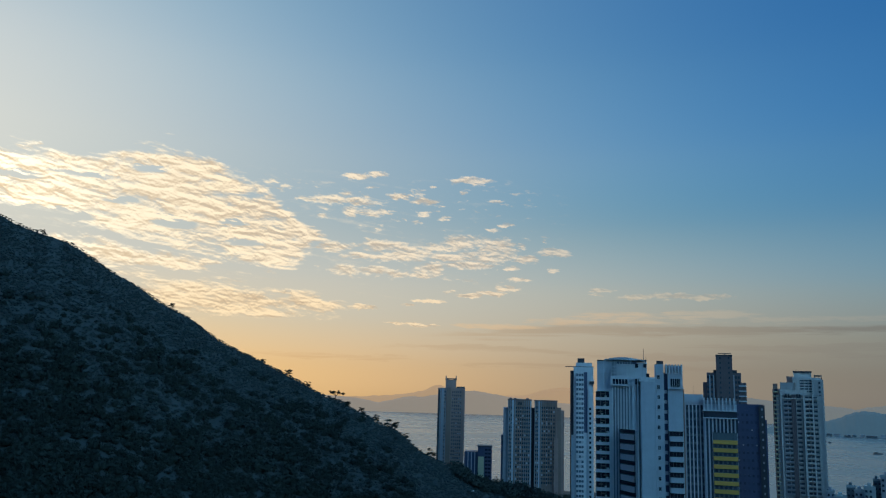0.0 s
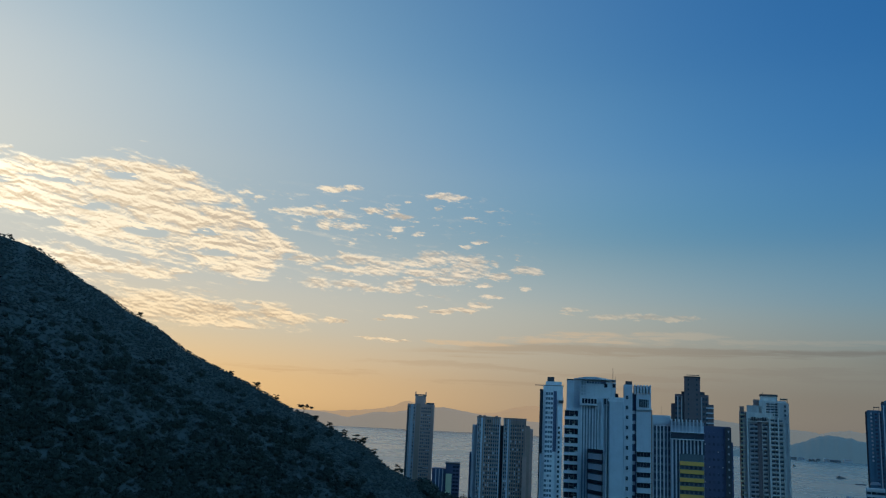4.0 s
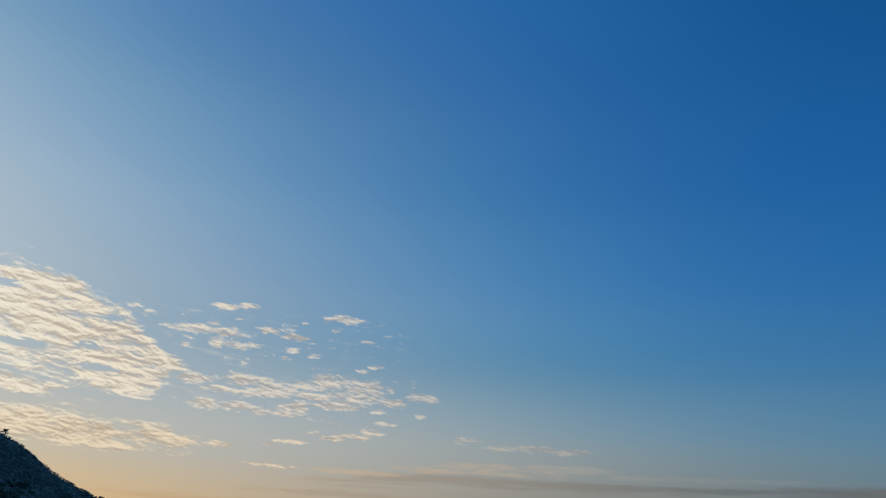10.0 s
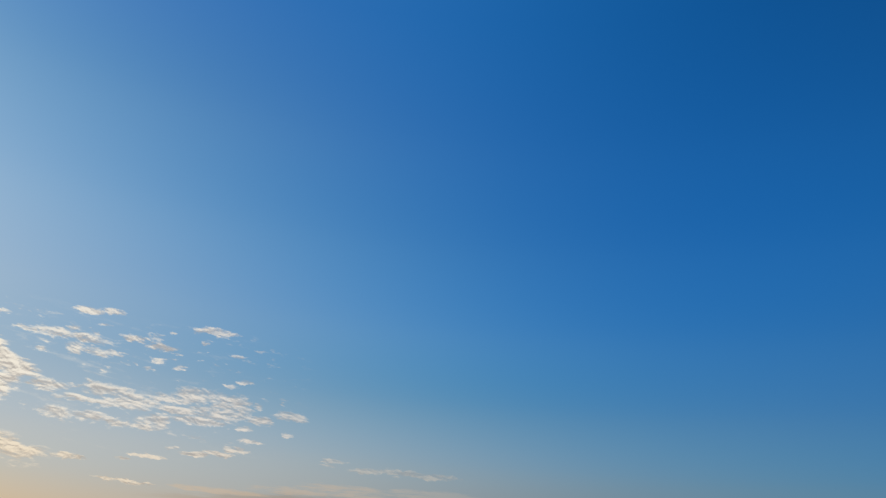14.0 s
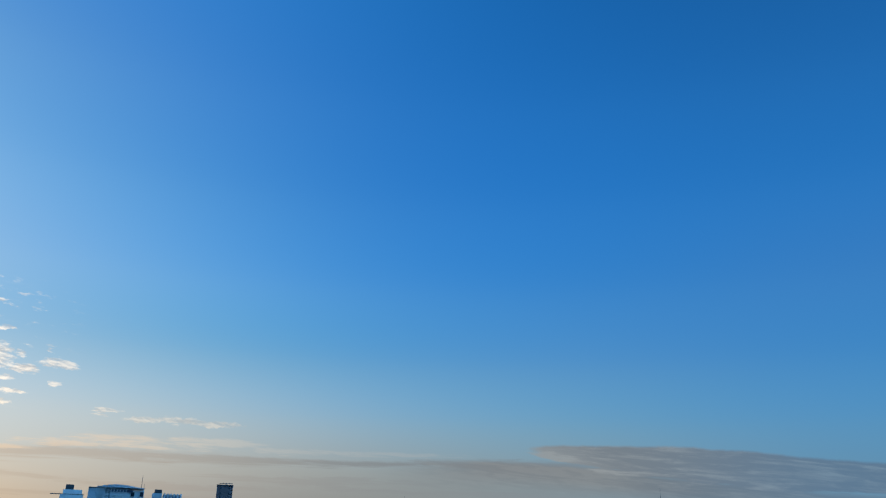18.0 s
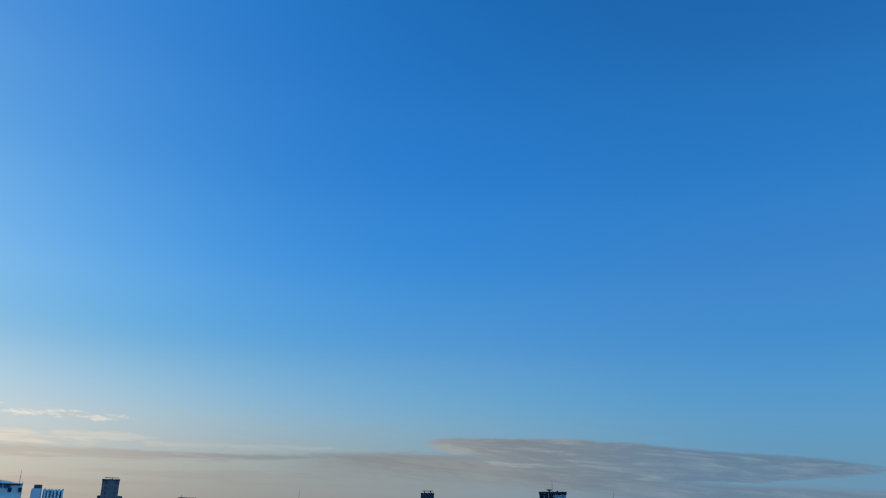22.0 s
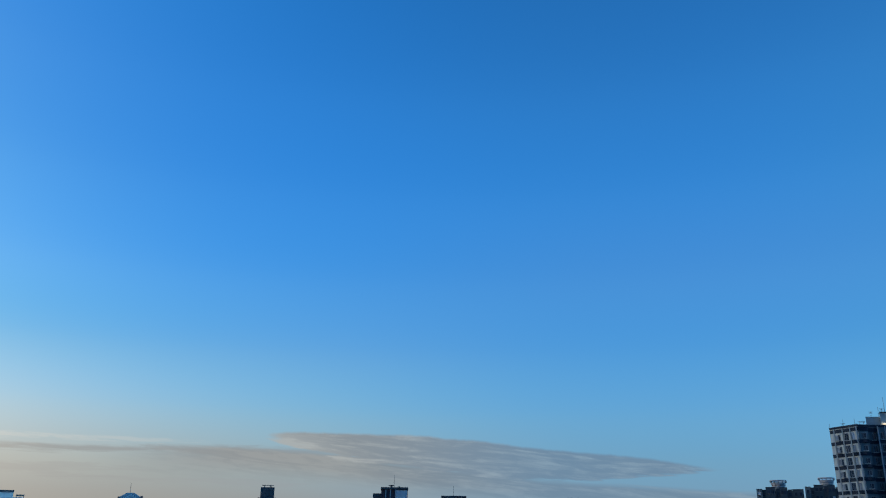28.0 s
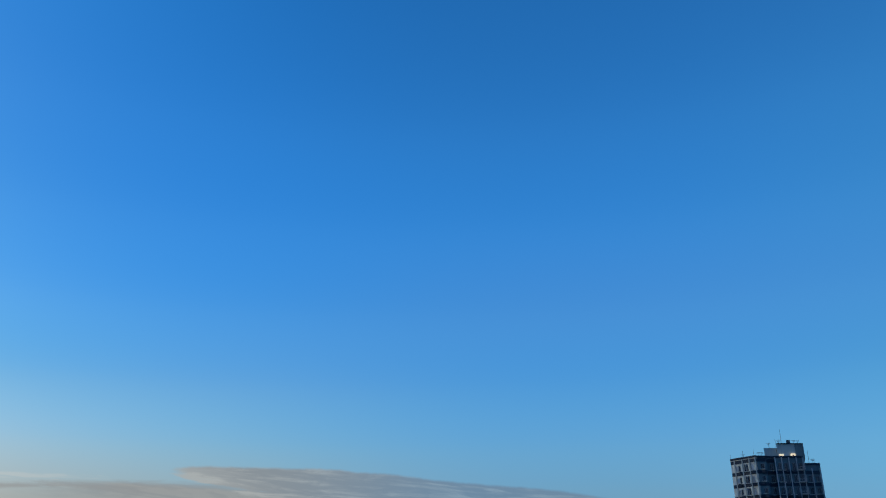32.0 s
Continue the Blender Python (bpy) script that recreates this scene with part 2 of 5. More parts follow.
flake = tufts(TUFTS_HIGH + [(a, e, ra * 1.08, re * 1.2) for a, e, ra, re in TUFTS_MIDDLE] + TUFTS_LOW, w.math("ADD", weigh(streaks(1.2, 2.6, 41.0, 0.0, 0.0, 7.0, 0.62), 1.7), weigh(gap, 0.3)), w.math("ADD", weigh(streaks(0.9, 2.2, 53.0, 0.0, 0.0, 7.0, 0.62), 0.62), weigh(clump, 0.25)))
loose = w.math("MULTIPLY_ADD", w.math("MINIMUM", flake, 0.75), 0.95, w.math("ADD", weigh(shred, 1.1), w.math("ADD", weigh(clump, 2.0), weigh(puff, 1.7))))
loose = w.math("MULTIPLY", w.smooth(loose, -0.24, 0.98), w.smooth(az, 5.0, 13.0, 0.92, 0.45))
# scraps torn off the flakes
scrap = w.math("ADD", streaks(0.75, 2.3, 71.0, 0.08, 0.0, 6.0, 0.64, 0.4), w.math("ADD", weigh(clump, 0.5), weigh(gap, 0.45)))
scrap_zone = w.math("MULTIPLY", w.math("MULTIPLY", w.smooth(el, 7.2, 8.6), w.smooth(el, 15.6, 13.4)), w.math("MULTIPLY", w.smooth(az, -17.0, -12.0), w.smooth(az, 9.5, 4.0)))
scrap = w.math("MULTIPLY", w.smooth(scrap, 0.585, 0.78, 0.0, 0.75), scrap_zone)
loose = w.math("MAXIMUM", loose, scrap)
# thin shreds of veil between the flakes
veil = w.math("MULTIPLY", w.smooth(w.math("ADD", rib, weigh(clump, 0.5)), 0.54, 0.80, 0.0, 0.22), w.math("MULTIPLY", w.smooth(az, 9.0, -4.0), w.math("MULTIPLY", w.smooth(el, 5.5, 8.0), w.smooth(el, 16.0, 13.0))))
cloud = w.math("MAXIMUM", w.math("MAXIMUM", body, loose), veil)
relief = w.smooth(w.math("ADD", w.math("MULTIPLY", w.math("SUBTRACT", puff, puff_low), 1.15), w.math("ADD", weigh(rib, 0.42), weigh(clump, 0.30))), -0.17, 0.13)
near = w.math("DIVIDE", swing, 80.0, clamp=True)
lit = w.ramp(near, [(0.08, lin(255, 252, 238)), (0.28, lin(255, 243, 220)), (0.5, lin(238, 226, 210)), (0.75, lin(186, 178, 168)), (1.0, lin(165, 165, 168))])
dim = w.ramp(near, [(0.08, lin(226, 206, 176)), (0.28, lin(196, 182, 165)), (0.5, lin(172, 170, 168)), (0.75, lin(142, 142, 142)), (1.0, lin(128, 138, 148))])
flare = w.smooth(swing, 17.0, 6.0, 1.0, 1.35)  # clouds right by the sun
lit = w.mix(1.0, lit, w.grey(flare), "MULTIPLY")
low_warm = w.smooth(el, 9.0, 5.5, 0.0, 0.45)  # reddened light low down
lit = w.mix(low_warm, lit, lin(240, 212, 168))
dim = w.mix(low_warm, dim, lin(186, 160, 128))
sky = w.mix(w.math("MULTIPLY", cloud, 0.92), sky, w.mix(relief, dim, lit))

# Long grey-brown band low over the sea, with paler wisps on its upper edge
thin = streaks(0.11, 2.6, 2.2, 0.0, 0.0, 7.0, 0.64, 0.8)
ragged = streaks(0.30, 1.3, 8.1, 0.0, 0.0, 7.0, 0.62, 0.5)
far = w.math("DIVIDE", swing, 90.0, clamp=True)
band_in = within(
    profile((-4, 4.1), (-1.5, 4.24), (0.8, 4.40), (4.6, 4.79), (8.5, 5.18), (12.4, 5.24), (14.3, 5.19), (18.0, 5.25), (21.7, 5.18), (25.1, 5.10), (30.3, 5.22), (34.1, 5.36), (39.5, 5.50), (46, 5.4)),
    profile((-4, 4.2), (-1.5, 4.08), (0.8, 4.12), (6.6, 4.25), (12.4, 4.45), (19.9, 4.52), (24, 4.75), (26.6, 4.66), (34.1, 4.75), (37.9, 4.50), (46, 4.6)), weigh(ragged, 0.9), weigh(thin, 1.2))
band = w.math("MULTIPLY", w.smooth(w.math("ADD", band_in, weigh(thin, 0.9)), -0.16, 0.30), w.math("MULTIPLY", w.smooth(az, -3.0, 5.0), w.smooth(az, 48.0, 41.0)))
wisp = w.smooth(w.math("ADD", w.math("ADD", w.math("ADD", thin, weigh(ragged, 0.7)), weigh(streaks(0.5, 3.4, 33.0, 0.05, 0.0, 6.0, 0.62, 0.4), 0.8)), w.math("MULTIPLY", tufts([(12.0, 5.70, 3.4, 0.36), (9.4, 5.42, 3.4, 0.28), (18.4, 5.85, 3.2, 0.34), (15.0, 5.5, 5.0, 0.36), (23.0, 5.50, 4.5, 0.32), (27.5, 5.50, 3.4, 0.28), (4.0, 4.95, 3.0, 0.18), (31.0, 5.6, 4.0, 0.2)], weigh(ragged, 3.0), weigh(thin, 0.5)), 0.20)), 0.47, 0.80)
low = w.smooth(w.math("ADD", thin, w.math("MULTIPLY", tufts([(4.0, 3.35, 9.0, 0.30), (15.0, 3.05, 9.0, 0.25), (24, 3.7, 9, 0.35), (-8, 2.6, 8, 0.3), (34, 3.2, 9, 0.35), (9.0, 2.3, 12.0, 0.25)], weigh(ragged, 2.0), weigh(ragged, 0.8)), 0.20)), 0.50, 0.70)
sky = w.mix(w.math("MULTIPLY", low, 0.26), sky, w.ramp(far, [(0.2, lin(205, 160, 112)), (0.45, lin(160, 140, 120)), (0.7, lin(118, 117, 118)), (1.0, lin(108, 118, 128))]))
sky = w.mix(w.math("MULTIPLY", band, w.smooth(az, 16.0, 30.0, 0.46, 0.64)), sky, w.ramp(far, [(0.35, lin(188, 157, 122)), (0.5, lin(156, 139, 122)), (0.7, lin(110, 111, 112)), (1.0, lin(98, 109, 119))]))
sky = w.mix(w.math("MULTIPLY", wisp, w.smooth(az, 12.0, 24.0, 0.62, 0.22)), sky, w.ramp(far, [(0.2, lin(238, 202, 152)), (0.5, lin(200, 180, 157)), (0.62, lin(182, 174, 162)), (0.75, lin(160, 158, 154)), (1.0, lin(135, 142, 148))]))

# Grey bank to the north: crisp falling top edge, pale slits, a lower sheet
edge_n = streaks(0.55, 0.4, 5.2, 0.0, 0.0, 7.0, 0.62, 0.3)
slit = streaks(0.15, 1.9, 9.4, 0.085, 0.0, 7.0, 0.60, 0.7)
mottle = streaks(0.5, 2.6, 14.2, 0.09, 0.0, 6.0, 0.62, 0.4)
bank_top = profile((38.4, 6.0), (39.1, 6.29), (40.6, 6.46), (44.4, 6.42), (48.3, 6.38), (52.1, 6.12), (55.9, 5.70), (59.6, 5.33), (63.2, 5.02), (66.6, 4.50), (69.0, 4.05))
bank_foot = profile((38.4, 6.3), (39.1, 5.9), (41.5, 5.2), (44.0, 4.75), (48.2, 4.25), (52.0, 3.80), (55.8, 3.45), (60.0, 3.42), (63.0, 3.62), (66.5, 3.85), (69.0, 4.15))
drop = w.math("SUBTRACT", bank_top, el)
upper_in = within(bank_top, bank_foot, w.math("ADD", weigh(edge_n, 0.30), 0.04), w.math("ADD", weigh(slit, 1.1), weigh(mottle, 0.6)))
upper = w.math("MULTIPLY", w.smooth(upper_in, -0.08, 0.16), w.math("MULTIPLY", w.smooth(w.math("ADD", az, weigh(mottle, 2.0)), 38.3, 40.0), w.smooth(w.math("ADD", az, weigh(mottle, 6.0)), 70.0, 66.0)))
sheet_top = profile((29.7, 5.05), (33.2, 5.25), (36.9, 5.30), (40.6, 5.13), (44.4, 4.84), (48.2, 4.42), (52.0, 4.08), (55.8, 3.60), (59.4, 3.32), (63.0, 3.12), (69.7, 2.66), (92.0, 1.6))
below = w.math("ADD", w.math("SUBTRACT", w.math("ADD", sheet_top, 0.1), el), w.math("ADD", weigh(slit, 0.5), weigh(mottle, 0.25)))
lower = w.math("MULTIPLY", w.math("MULTIPLY", w.smooth(below, -0.16, 0.30), w.smooth(below, 2.3, 0.8)), w.math("MULTIPLY", w.smooth(az, 27.0, 37.0), w.smooth(az, 92.0, 70.0)))
paler = w.math("ADD", w.smooth(w.math("ADD", slit, weigh(mottle, 0.6)), 0.40, 0.78), w.smooth(w.math("SUBTRACT", az, w.math("MULTIPLY", drop, 2.0)), 43.5, 38.5, 0.0, 0.6), clamp=True)
north = w.smooth(az, 42.0, 60.0)
soft = w.smooth(w.math("ADD", slit, weigh(mottle, 0.7)), 0.56, 0.84, 0.95, 0.76)
sky = w.mix(w.math("MULTIPLY", lower, 0.90), sky, w.mix(paler, w.mix(north, lin(98, 104, 109), lin(82, 103, 122)), w.mix(north, lin(114, 118, 120), lin(98, 117, 133))))
sky = w.mix(w.math("MULTIPLY", upper, soft), sky, w.mix(paler, w.mix(north, lin(102, 109, 115), lin(80, 103, 124)), w.mix(north, lin(126, 131, 133), lin(101, 121, 137))))

back = w.node("ShaderNodeBackground")
w.put(back.inputs[0], sky)
w.put(back.inputs[1], 1.0)
w.put(w.node("ShaderNodeOutputWorld").inputs[0], back.outputs[0])


# ---- materials ----
def surface(name, rgb, rough=0.7, metal=0.0, scale=0.3, amount=0.18, bump=0.0, streak=0.0, vary=0.0, spec=0.5):
    """Painted, rendered, stone or glass surface with stains, grain and optional rain streaks. Colours are linear albedo."""
    m = bpy.data.materials.new(name)
    m.use_nodes = True
    n = Net(m.node_tree)
    bsdf = m.node_tree.nodes["Principled BSDF"]
    pos = n.node("ShaderNodeTexCoord").outputs["Object"]
    big = n.noise(pos, scale, 5.0, 0.6)
    fine = n.noise(pos, scale * 14, 3.0, 0.6)
    tone = n.math("ADD", n.math("MULTIPLY", n.math("SUBTRACT", big, 0.5), amount * 2), n.math("MULTIPLY", n.math("SUBTRACT", fine, 0.5), amount))
    if streak:
        mp = n.node("ShaderNodeMapping")
        n.put(mp.inputs[0], pos)
        mp.inputs[3].default_value = (1.6, 1.6, 0.05)
        tone = n.math("SUBTRACT", tone, n.math("MULTIPLY", n.smooth(n.noise(mp.outputs[0], 1.0, 4.0, 0.65), 0.5, 0.8), streak))
    if vary:
        tone = n.math("ADD", tone, n.math("MULTIPLY", n.math("SUBTRACT", n.node("ShaderNodeObjectInfo").outputs["Random"], 0.5), vary))
        tone = n.math("ADD", tone, n.math("MULTIPLY", n.math("SUBTRACT", n.node("ShaderNodeNewGeometry").outputs["Random Per Island"], 0.5), vary))
    gain = n.math("MAXIMUM", n.math("ADD", tone, 1.0), 0.05)
    col = n.mix(1.0, (*rgb, 1), n.grey(gain), "MULTIPLY")
    n.put(bsdf.inputs["Base Color"], col)
    bsdf.inputs["Roughness"].default_value = rough
    bsdf.inputs["Metallic"].default_value = metal
    bsdf.inputs["Specular IOR Level"].default_value = spec
    if bump:
        b = n.node("ShaderNodeBump")
        b.inputs["Strength"].default_value = bump
        n.put(b.inputs["Height"], fine)
        n.put(bsdf.inputs["Normal"], b.outputs[0])
    return m


def glow(name, rgb, strength):
    m = bpy.data.materials.new(name)
    m.use_nodes = True
    b = m.node_tree.nodes["Principled BSDF"]
    b.inputs["Base Color"].default_value = (*rgb, 1)
    b.inputs["Emission Color"].default_value = (*rgb, 1)
    b.inputs["Emission Strength"].default_value = strength
    return m


WHITE = surface("white_render", (0.62, 0.64, 0.66), 0.75, streak=0.22, bump=0.1)
PALE = surface("pale_panel", (0.50, 0.54, 0.58), 0.6, streak=0.15)
GREY = surface("grey_concrete", (0.40, 0.445, 0.44), 0.85, streak=0.3, bump=0.2)
MID = surface("mid_grey_render", (0.36, 0.37, 0.40), 0.8, streak=0.25, bump=0.1)
FAWN = surface("fawn_tile", (0.33, 0.225, 0.195), 0.75, streak=0.25, amount=0.28)
TAN = surface("tan_tile", (0.42, 0.25, 0.215), 0.7, streak=0.2)
BROWN = surface("brown_tile", (0.31, 0.19, 0.155), 0.7, streak=0.2)
UMBER = surface("dusky_brown_tile", (0.155, 0.115, 0.12), 0.7, streak=0.2)
DEEP = surface("dark_teal_tile", (0.028, 0.052, 0.068), 0.6, amount=0.35, streak=0.3)
DARK = surface("dark_cladding", (0.05, 0.055, 0.065), 0.5, amount=0.25)
NAVY = surface("navy_tile", (0.07, 0.095, 0.165), 0.4, amount=0.25)
TEAL = surface("blue_green_tile", (0.06, 0.165, 0.24), 0.4, amount=0.25, streak=0.2)
# Shade of the rib slots is put into this colour; also used on frames.
SLOT = surface("shaded_recess_render", (0.20, 0.23, 0.27), 0.75, streak=0.2)
SLATE = surface("slate_render", (0.115, 0.155, 0.175), 0.8, streak=0.3, bump=0.15)
BAND = surface("dark_band_paint", (0.030, 0.042, 0.060), 0.9, streak=0.3, spec=0.1)
YELLOW = surface("yellow_panel", (0.84, 0.42, 0.10), 0.6, amount=0.1, vary=0.1)
SAGE = surface("grey_green_render", (0.42, 0.41, 0.40), 0.7, streak=0.25)
IVORY = surface("weathered_ivory_render", (0.60, 0.57, 0.54), 0.7, streak=0.25)
CREAM = surface("cream_panel", (0.62, 0.56, 0.36), 0.6, amount=0.1)
GLASS = surface("window_glass", (0.03, 0.04, 0.055), 0.12, amount=0.3, vary=0.7, scale=0.15)
BLUEGLASS = surface("tinted_curtain_glass", (0.02, 0.035, 0.06), 0.16, amount=0.3, vary=0.6, scale=0.15)
BAYGLASS = surface("pale_blue_glass", (0.11, 0.145, 0.19), 0.25, amount=0.3, vary=0.5, scale=0.15)
INKGLASS = surface("ink_blue_glass", (0.045, 0.06, 0.10), 0.3, amount=0.3, vary=0.7, scale=0.15)
DUSK = surface("shaded_window_glass", (0.062, 0.08, 0.105), 0.25, amount=0.3, vary=0.5, scale=0.15)
PANE = surface("pale_blind", (0.42, 0.44, 0.46), 0.4, vary=0.5)
STEEL = surface("dull_steel", (0.25, 0.25, 0.26), 0.45, metal=0.7)
RUST = surface("weathered_metal", (0.12, 0.11, 0.10), 0.7)
LAMP = glow("warm_lit_window", (1.0, 0.80, 0.52), 0.38)
HULL = surface("ship_hull_paint", (0.08, 0.08, 0.09), 0.6)
TRUNK = surface("bark", (0.09, 0.07, 0.05), 0.9, bump=0.4, scale=2.0)
SOIL = surface("scrub_ground", (0.040, 0.057, 0.054), 0.95, scale=0.05, amount=0.4, bump=0.3)


def foliage(name, dark, light):
    m = bpy.data.materials.new(name)
    m.use_nodes = True
    n = Net(m.node_tree)
    bsdf = m.node_tree.nodes["Principled BSDF"]
    pos = n.node("ShaderNodeTexCoord").outputs["Object"]
    big = n.noise(pos, 0.03, 4.0, 0.6)
    each = n.node("ShaderNodeNewGeometry").outputs["Random Per Island"]
    f = n.math("ADD", n.math("MULTIPLY", each, 0.2), n.math("MULTIPLY", big, 0.6), clamp=True)
    n.put(bsdf.inputs["Base Color"], n.mix(f, (*dark, 1), (*light, 1)))
    bsdf.inputs["Roughness"].default_value = 0.95
    bsdf.inputs["Specular IOR Level"].default_value = 0.08
    return m


# The slope's blue haze is painted in: dark leaves low, lighter bluish scrub above.
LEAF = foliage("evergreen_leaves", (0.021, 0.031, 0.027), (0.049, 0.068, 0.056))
# Lighter copy of the leaf colour, with haze put in.
HAZY_SHORE_LEAF = foliage("hazy_shore_leaves", (0.034, 0.048, 0.044), (0.075, 0.098, 0.085))
HAZY_SCRUB_LEAF = foliage("hazy_scrub_leaves", (0.044, 0.066, 0.068), (0.078, 0.108, 0.104))


def water():
    m = bpy.data.materials.new("sea_water")
    m.use_nodes = True
    n = Net(m.node_tree)
    bsdf = m.node_tree.nodes["Principled BSDF"]
    pos = n.node("ShaderNodeTexCoord").outputs["Object"]
    big = n.noise(pos, 0.004, 4.0, 0.6)
    n.put(bsdf.inputs["Base Color"], n.mix(big, (0.20, 0.20, 0.165, 1), (0.225, 0.225, 0.185, 1)))
    n.put(bsdf.inputs["Roughness"], n.smooth(big, 0.35, 0.65, 0.24, 0.29))
    bsdf.inputs["Specular IOR Level"].default_value = 1.0
    return m


SEA = water()


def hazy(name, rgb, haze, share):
    """Far land seen through miles of air: woodland colour plus airlight painted in as emission."""
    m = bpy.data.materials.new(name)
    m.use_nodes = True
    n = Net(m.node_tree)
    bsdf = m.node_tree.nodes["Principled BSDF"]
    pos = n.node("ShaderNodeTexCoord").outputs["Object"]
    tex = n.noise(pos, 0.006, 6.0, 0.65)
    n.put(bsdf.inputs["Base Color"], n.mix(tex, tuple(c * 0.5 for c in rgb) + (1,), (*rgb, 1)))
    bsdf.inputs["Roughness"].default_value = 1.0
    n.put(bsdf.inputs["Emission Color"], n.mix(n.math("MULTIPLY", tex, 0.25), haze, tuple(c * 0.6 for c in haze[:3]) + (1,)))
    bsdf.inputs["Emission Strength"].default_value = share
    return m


# ---- geometry helpers ----
class Block:
    """Gathers boxes, prisms and round forms into one mesh."""

    def __init__(self):
        self.v, self.f = [], []

    def box(self, x0, x1, y0, y1, z0, z1, top=0.0):
        x0, x1, z0, z1 = min(x0, x1), max(x0, x1), min(z0, z1), max(z0, z1)
        return self.prism([(x0, y0), (x1, y0), (x1, y1), (x0, y1)], z0, z1, top)

    def prism(self, pts, z0, z1, top=0.0):
        k, n = len(self.v), len(pts)
        cx, cy = sum(p[0] for p in pts) / n, sum(p[1] for p in pts) / n
        self.v += [(x, y, z0) for x, y in pts] + [(x + (cx - x) * top, y + (cy - y) * top, z1) for x, y in pts]
        self.f += [tuple(range(k + n - 1, k - 1, -1)), tuple(range(k + n, k + 2 * n))]
        self.f += [(k + i, k + (i + 1) % n, k + n + (i + 1) % n, k + n + i) for i in range(n)]
        return self

    def drum(self, x, y, z0, z1, r0, r1=None, n=16):
        r1 = r0 if r1 is None else r1
        k = len(self.v)
        for r, z in ((r0, z0), (r1, z1)):
            self.v += [(x + r * math.cos(2 * math.pi * i / n), y + r * math.sin(2 * math.pi * i / n), z) for i in range(n)]
        self.f += [tuple(range(k + n - 1, k - 1, -1)), tuple(range(k + n, k + 2 * n))]
        self.f += [(k + i, k + (i + 1) % n, k + n + (i + 1) % n, k + n + i) for i in range(n)]
        return self

    def mesh(self, name, mat):
        me = bpy.data.meshes.new(name)
        me.from_pydata(self.v, [], self.f)
        me.materials.append(mat)
        return me


def part(name, block, mat, parent, label=""):
    ob = new(name, block.mesh(name, mat) if isinstance(block, Block) else block)
    ob.parent = parent
    return tagged(ob, label)


def box_part(name, x0, x1, y0, y1, z0, z1, mat, parent, label=""):
    return part(name, Block().box(x0, x1, y0, y1, z0, z1), mat, parent, label)


def site(name, azimuth, dist, base, turn, label, category, group="", kind=""):
    """Empty on the ground at a bearing and distance; its x runs along the front, its y away from the harbour view."""
    a = radians(azimuth)
    ob = new(name)
    ob.matrix_world = pose(dist * math.sin(a), dist * math.cos(a), base, 0, 0, -azimuth + turn)
    return tagged(ob, label, category, group, kind)


def pieces(name, block, mat, parent, spots, limit=300, label="", blinds=0.0, rim=None):
    """Alike pieces on one shared mesh, one object each; what is past the limit is joined into one part."""
    me = block.mesh(name, mat)
    blind = block.mesh(name, PANE) if blinds else me
    pick = random.Random(len(spots) * 7 + int(abs(spots[0][0]) * 100)) if spots else random
    for x, y, z in spots[:limit]:
        ob = new(name, blind if pick.random() < blinds else me)
        ob.parent, ob.location = parent, (x, y, z)
        tagged(ob, label)
        if rim:
            part(rim.name.split(".")[0], rim, rim.materials[0], ob)
    rest = spots[limit:]
    if rest:
        far = Block()
        for x, y, z in rest:
            k = len(far.v)
            far.v += [(a + x, b + y, c + z) for a, b, c in block.v]
            far.f += [tuple(i + k for i in f) for f in block.f]
        tagged(part(name + "_rows", far, mat, parent), kind="stuff")


def steps(top, bottom, pitch):
    out, z = [], top
    while z > bottom:
        out.append(z)
        z -= pitch
    return out


def win(w, h, d=0.12):
    return Block().box(-w / 2, w / 2, -d, 0.3, -h / 2, h / 2)


def mast(parent, x, y, z0, z1, r=0.12, name="mast"):
    return part(name, Block().drum(x, y, z0, z1, r, r * 0.5, 8), RUST, parent)


# ---- land and sea ----
# Bearings below -60 are an added, unseen ridge that blocks the low glow.
RIDGE_AZ = [-122, -100, -75, -60, -45, -36, -28.8, -27.3, -26.3, -25.5, -24.6, -23.8, -22, -20.1, -18.6, -17, -15.1, -13.5, -11.6, -9.7, -8.7, -7.7, -6.8, -5.8, -3.8, -2.9, -1.9, -0.9, 1.0, 3.3, 6.4, 9.0, 13.0]
RIDGE_EL = [8.0, 12.0, 13.5, 14.0, 14.5, 12.7, 10.45, 9.85, 9.6, 9.25, 9.15, 8.7, 7.55, 6.6, 5.65, 4.9, 3.6, 2.8, 1.95, 1.1, 0.5, 0.0, -0.2, -0.8, -1.7, -2.05, -2.8, -3.6, -4.4, -5.5, -5.9, -6.5, -8.0]


def ridge(azimuth, below=0.0):
    """Distance and height of the crest; below: metres down the near slope, over which its small humps fade out."""
    r = float(np.interp(azimuth, [-60, -29, -10, 0, 9], [640, 630, 590, 560, 570]))
    e = float(np.interp(azimuth, RIDGE_AZ, RIDGE_EL))
    if below > 0:
        e += (float(np.interp(azimuth, RIDGE_AZ[::4], RIDGE_EL[::4])) - e) * min(1, below / 120)
    return r, EYE + r * math.tan(radians(e)) - 1.6


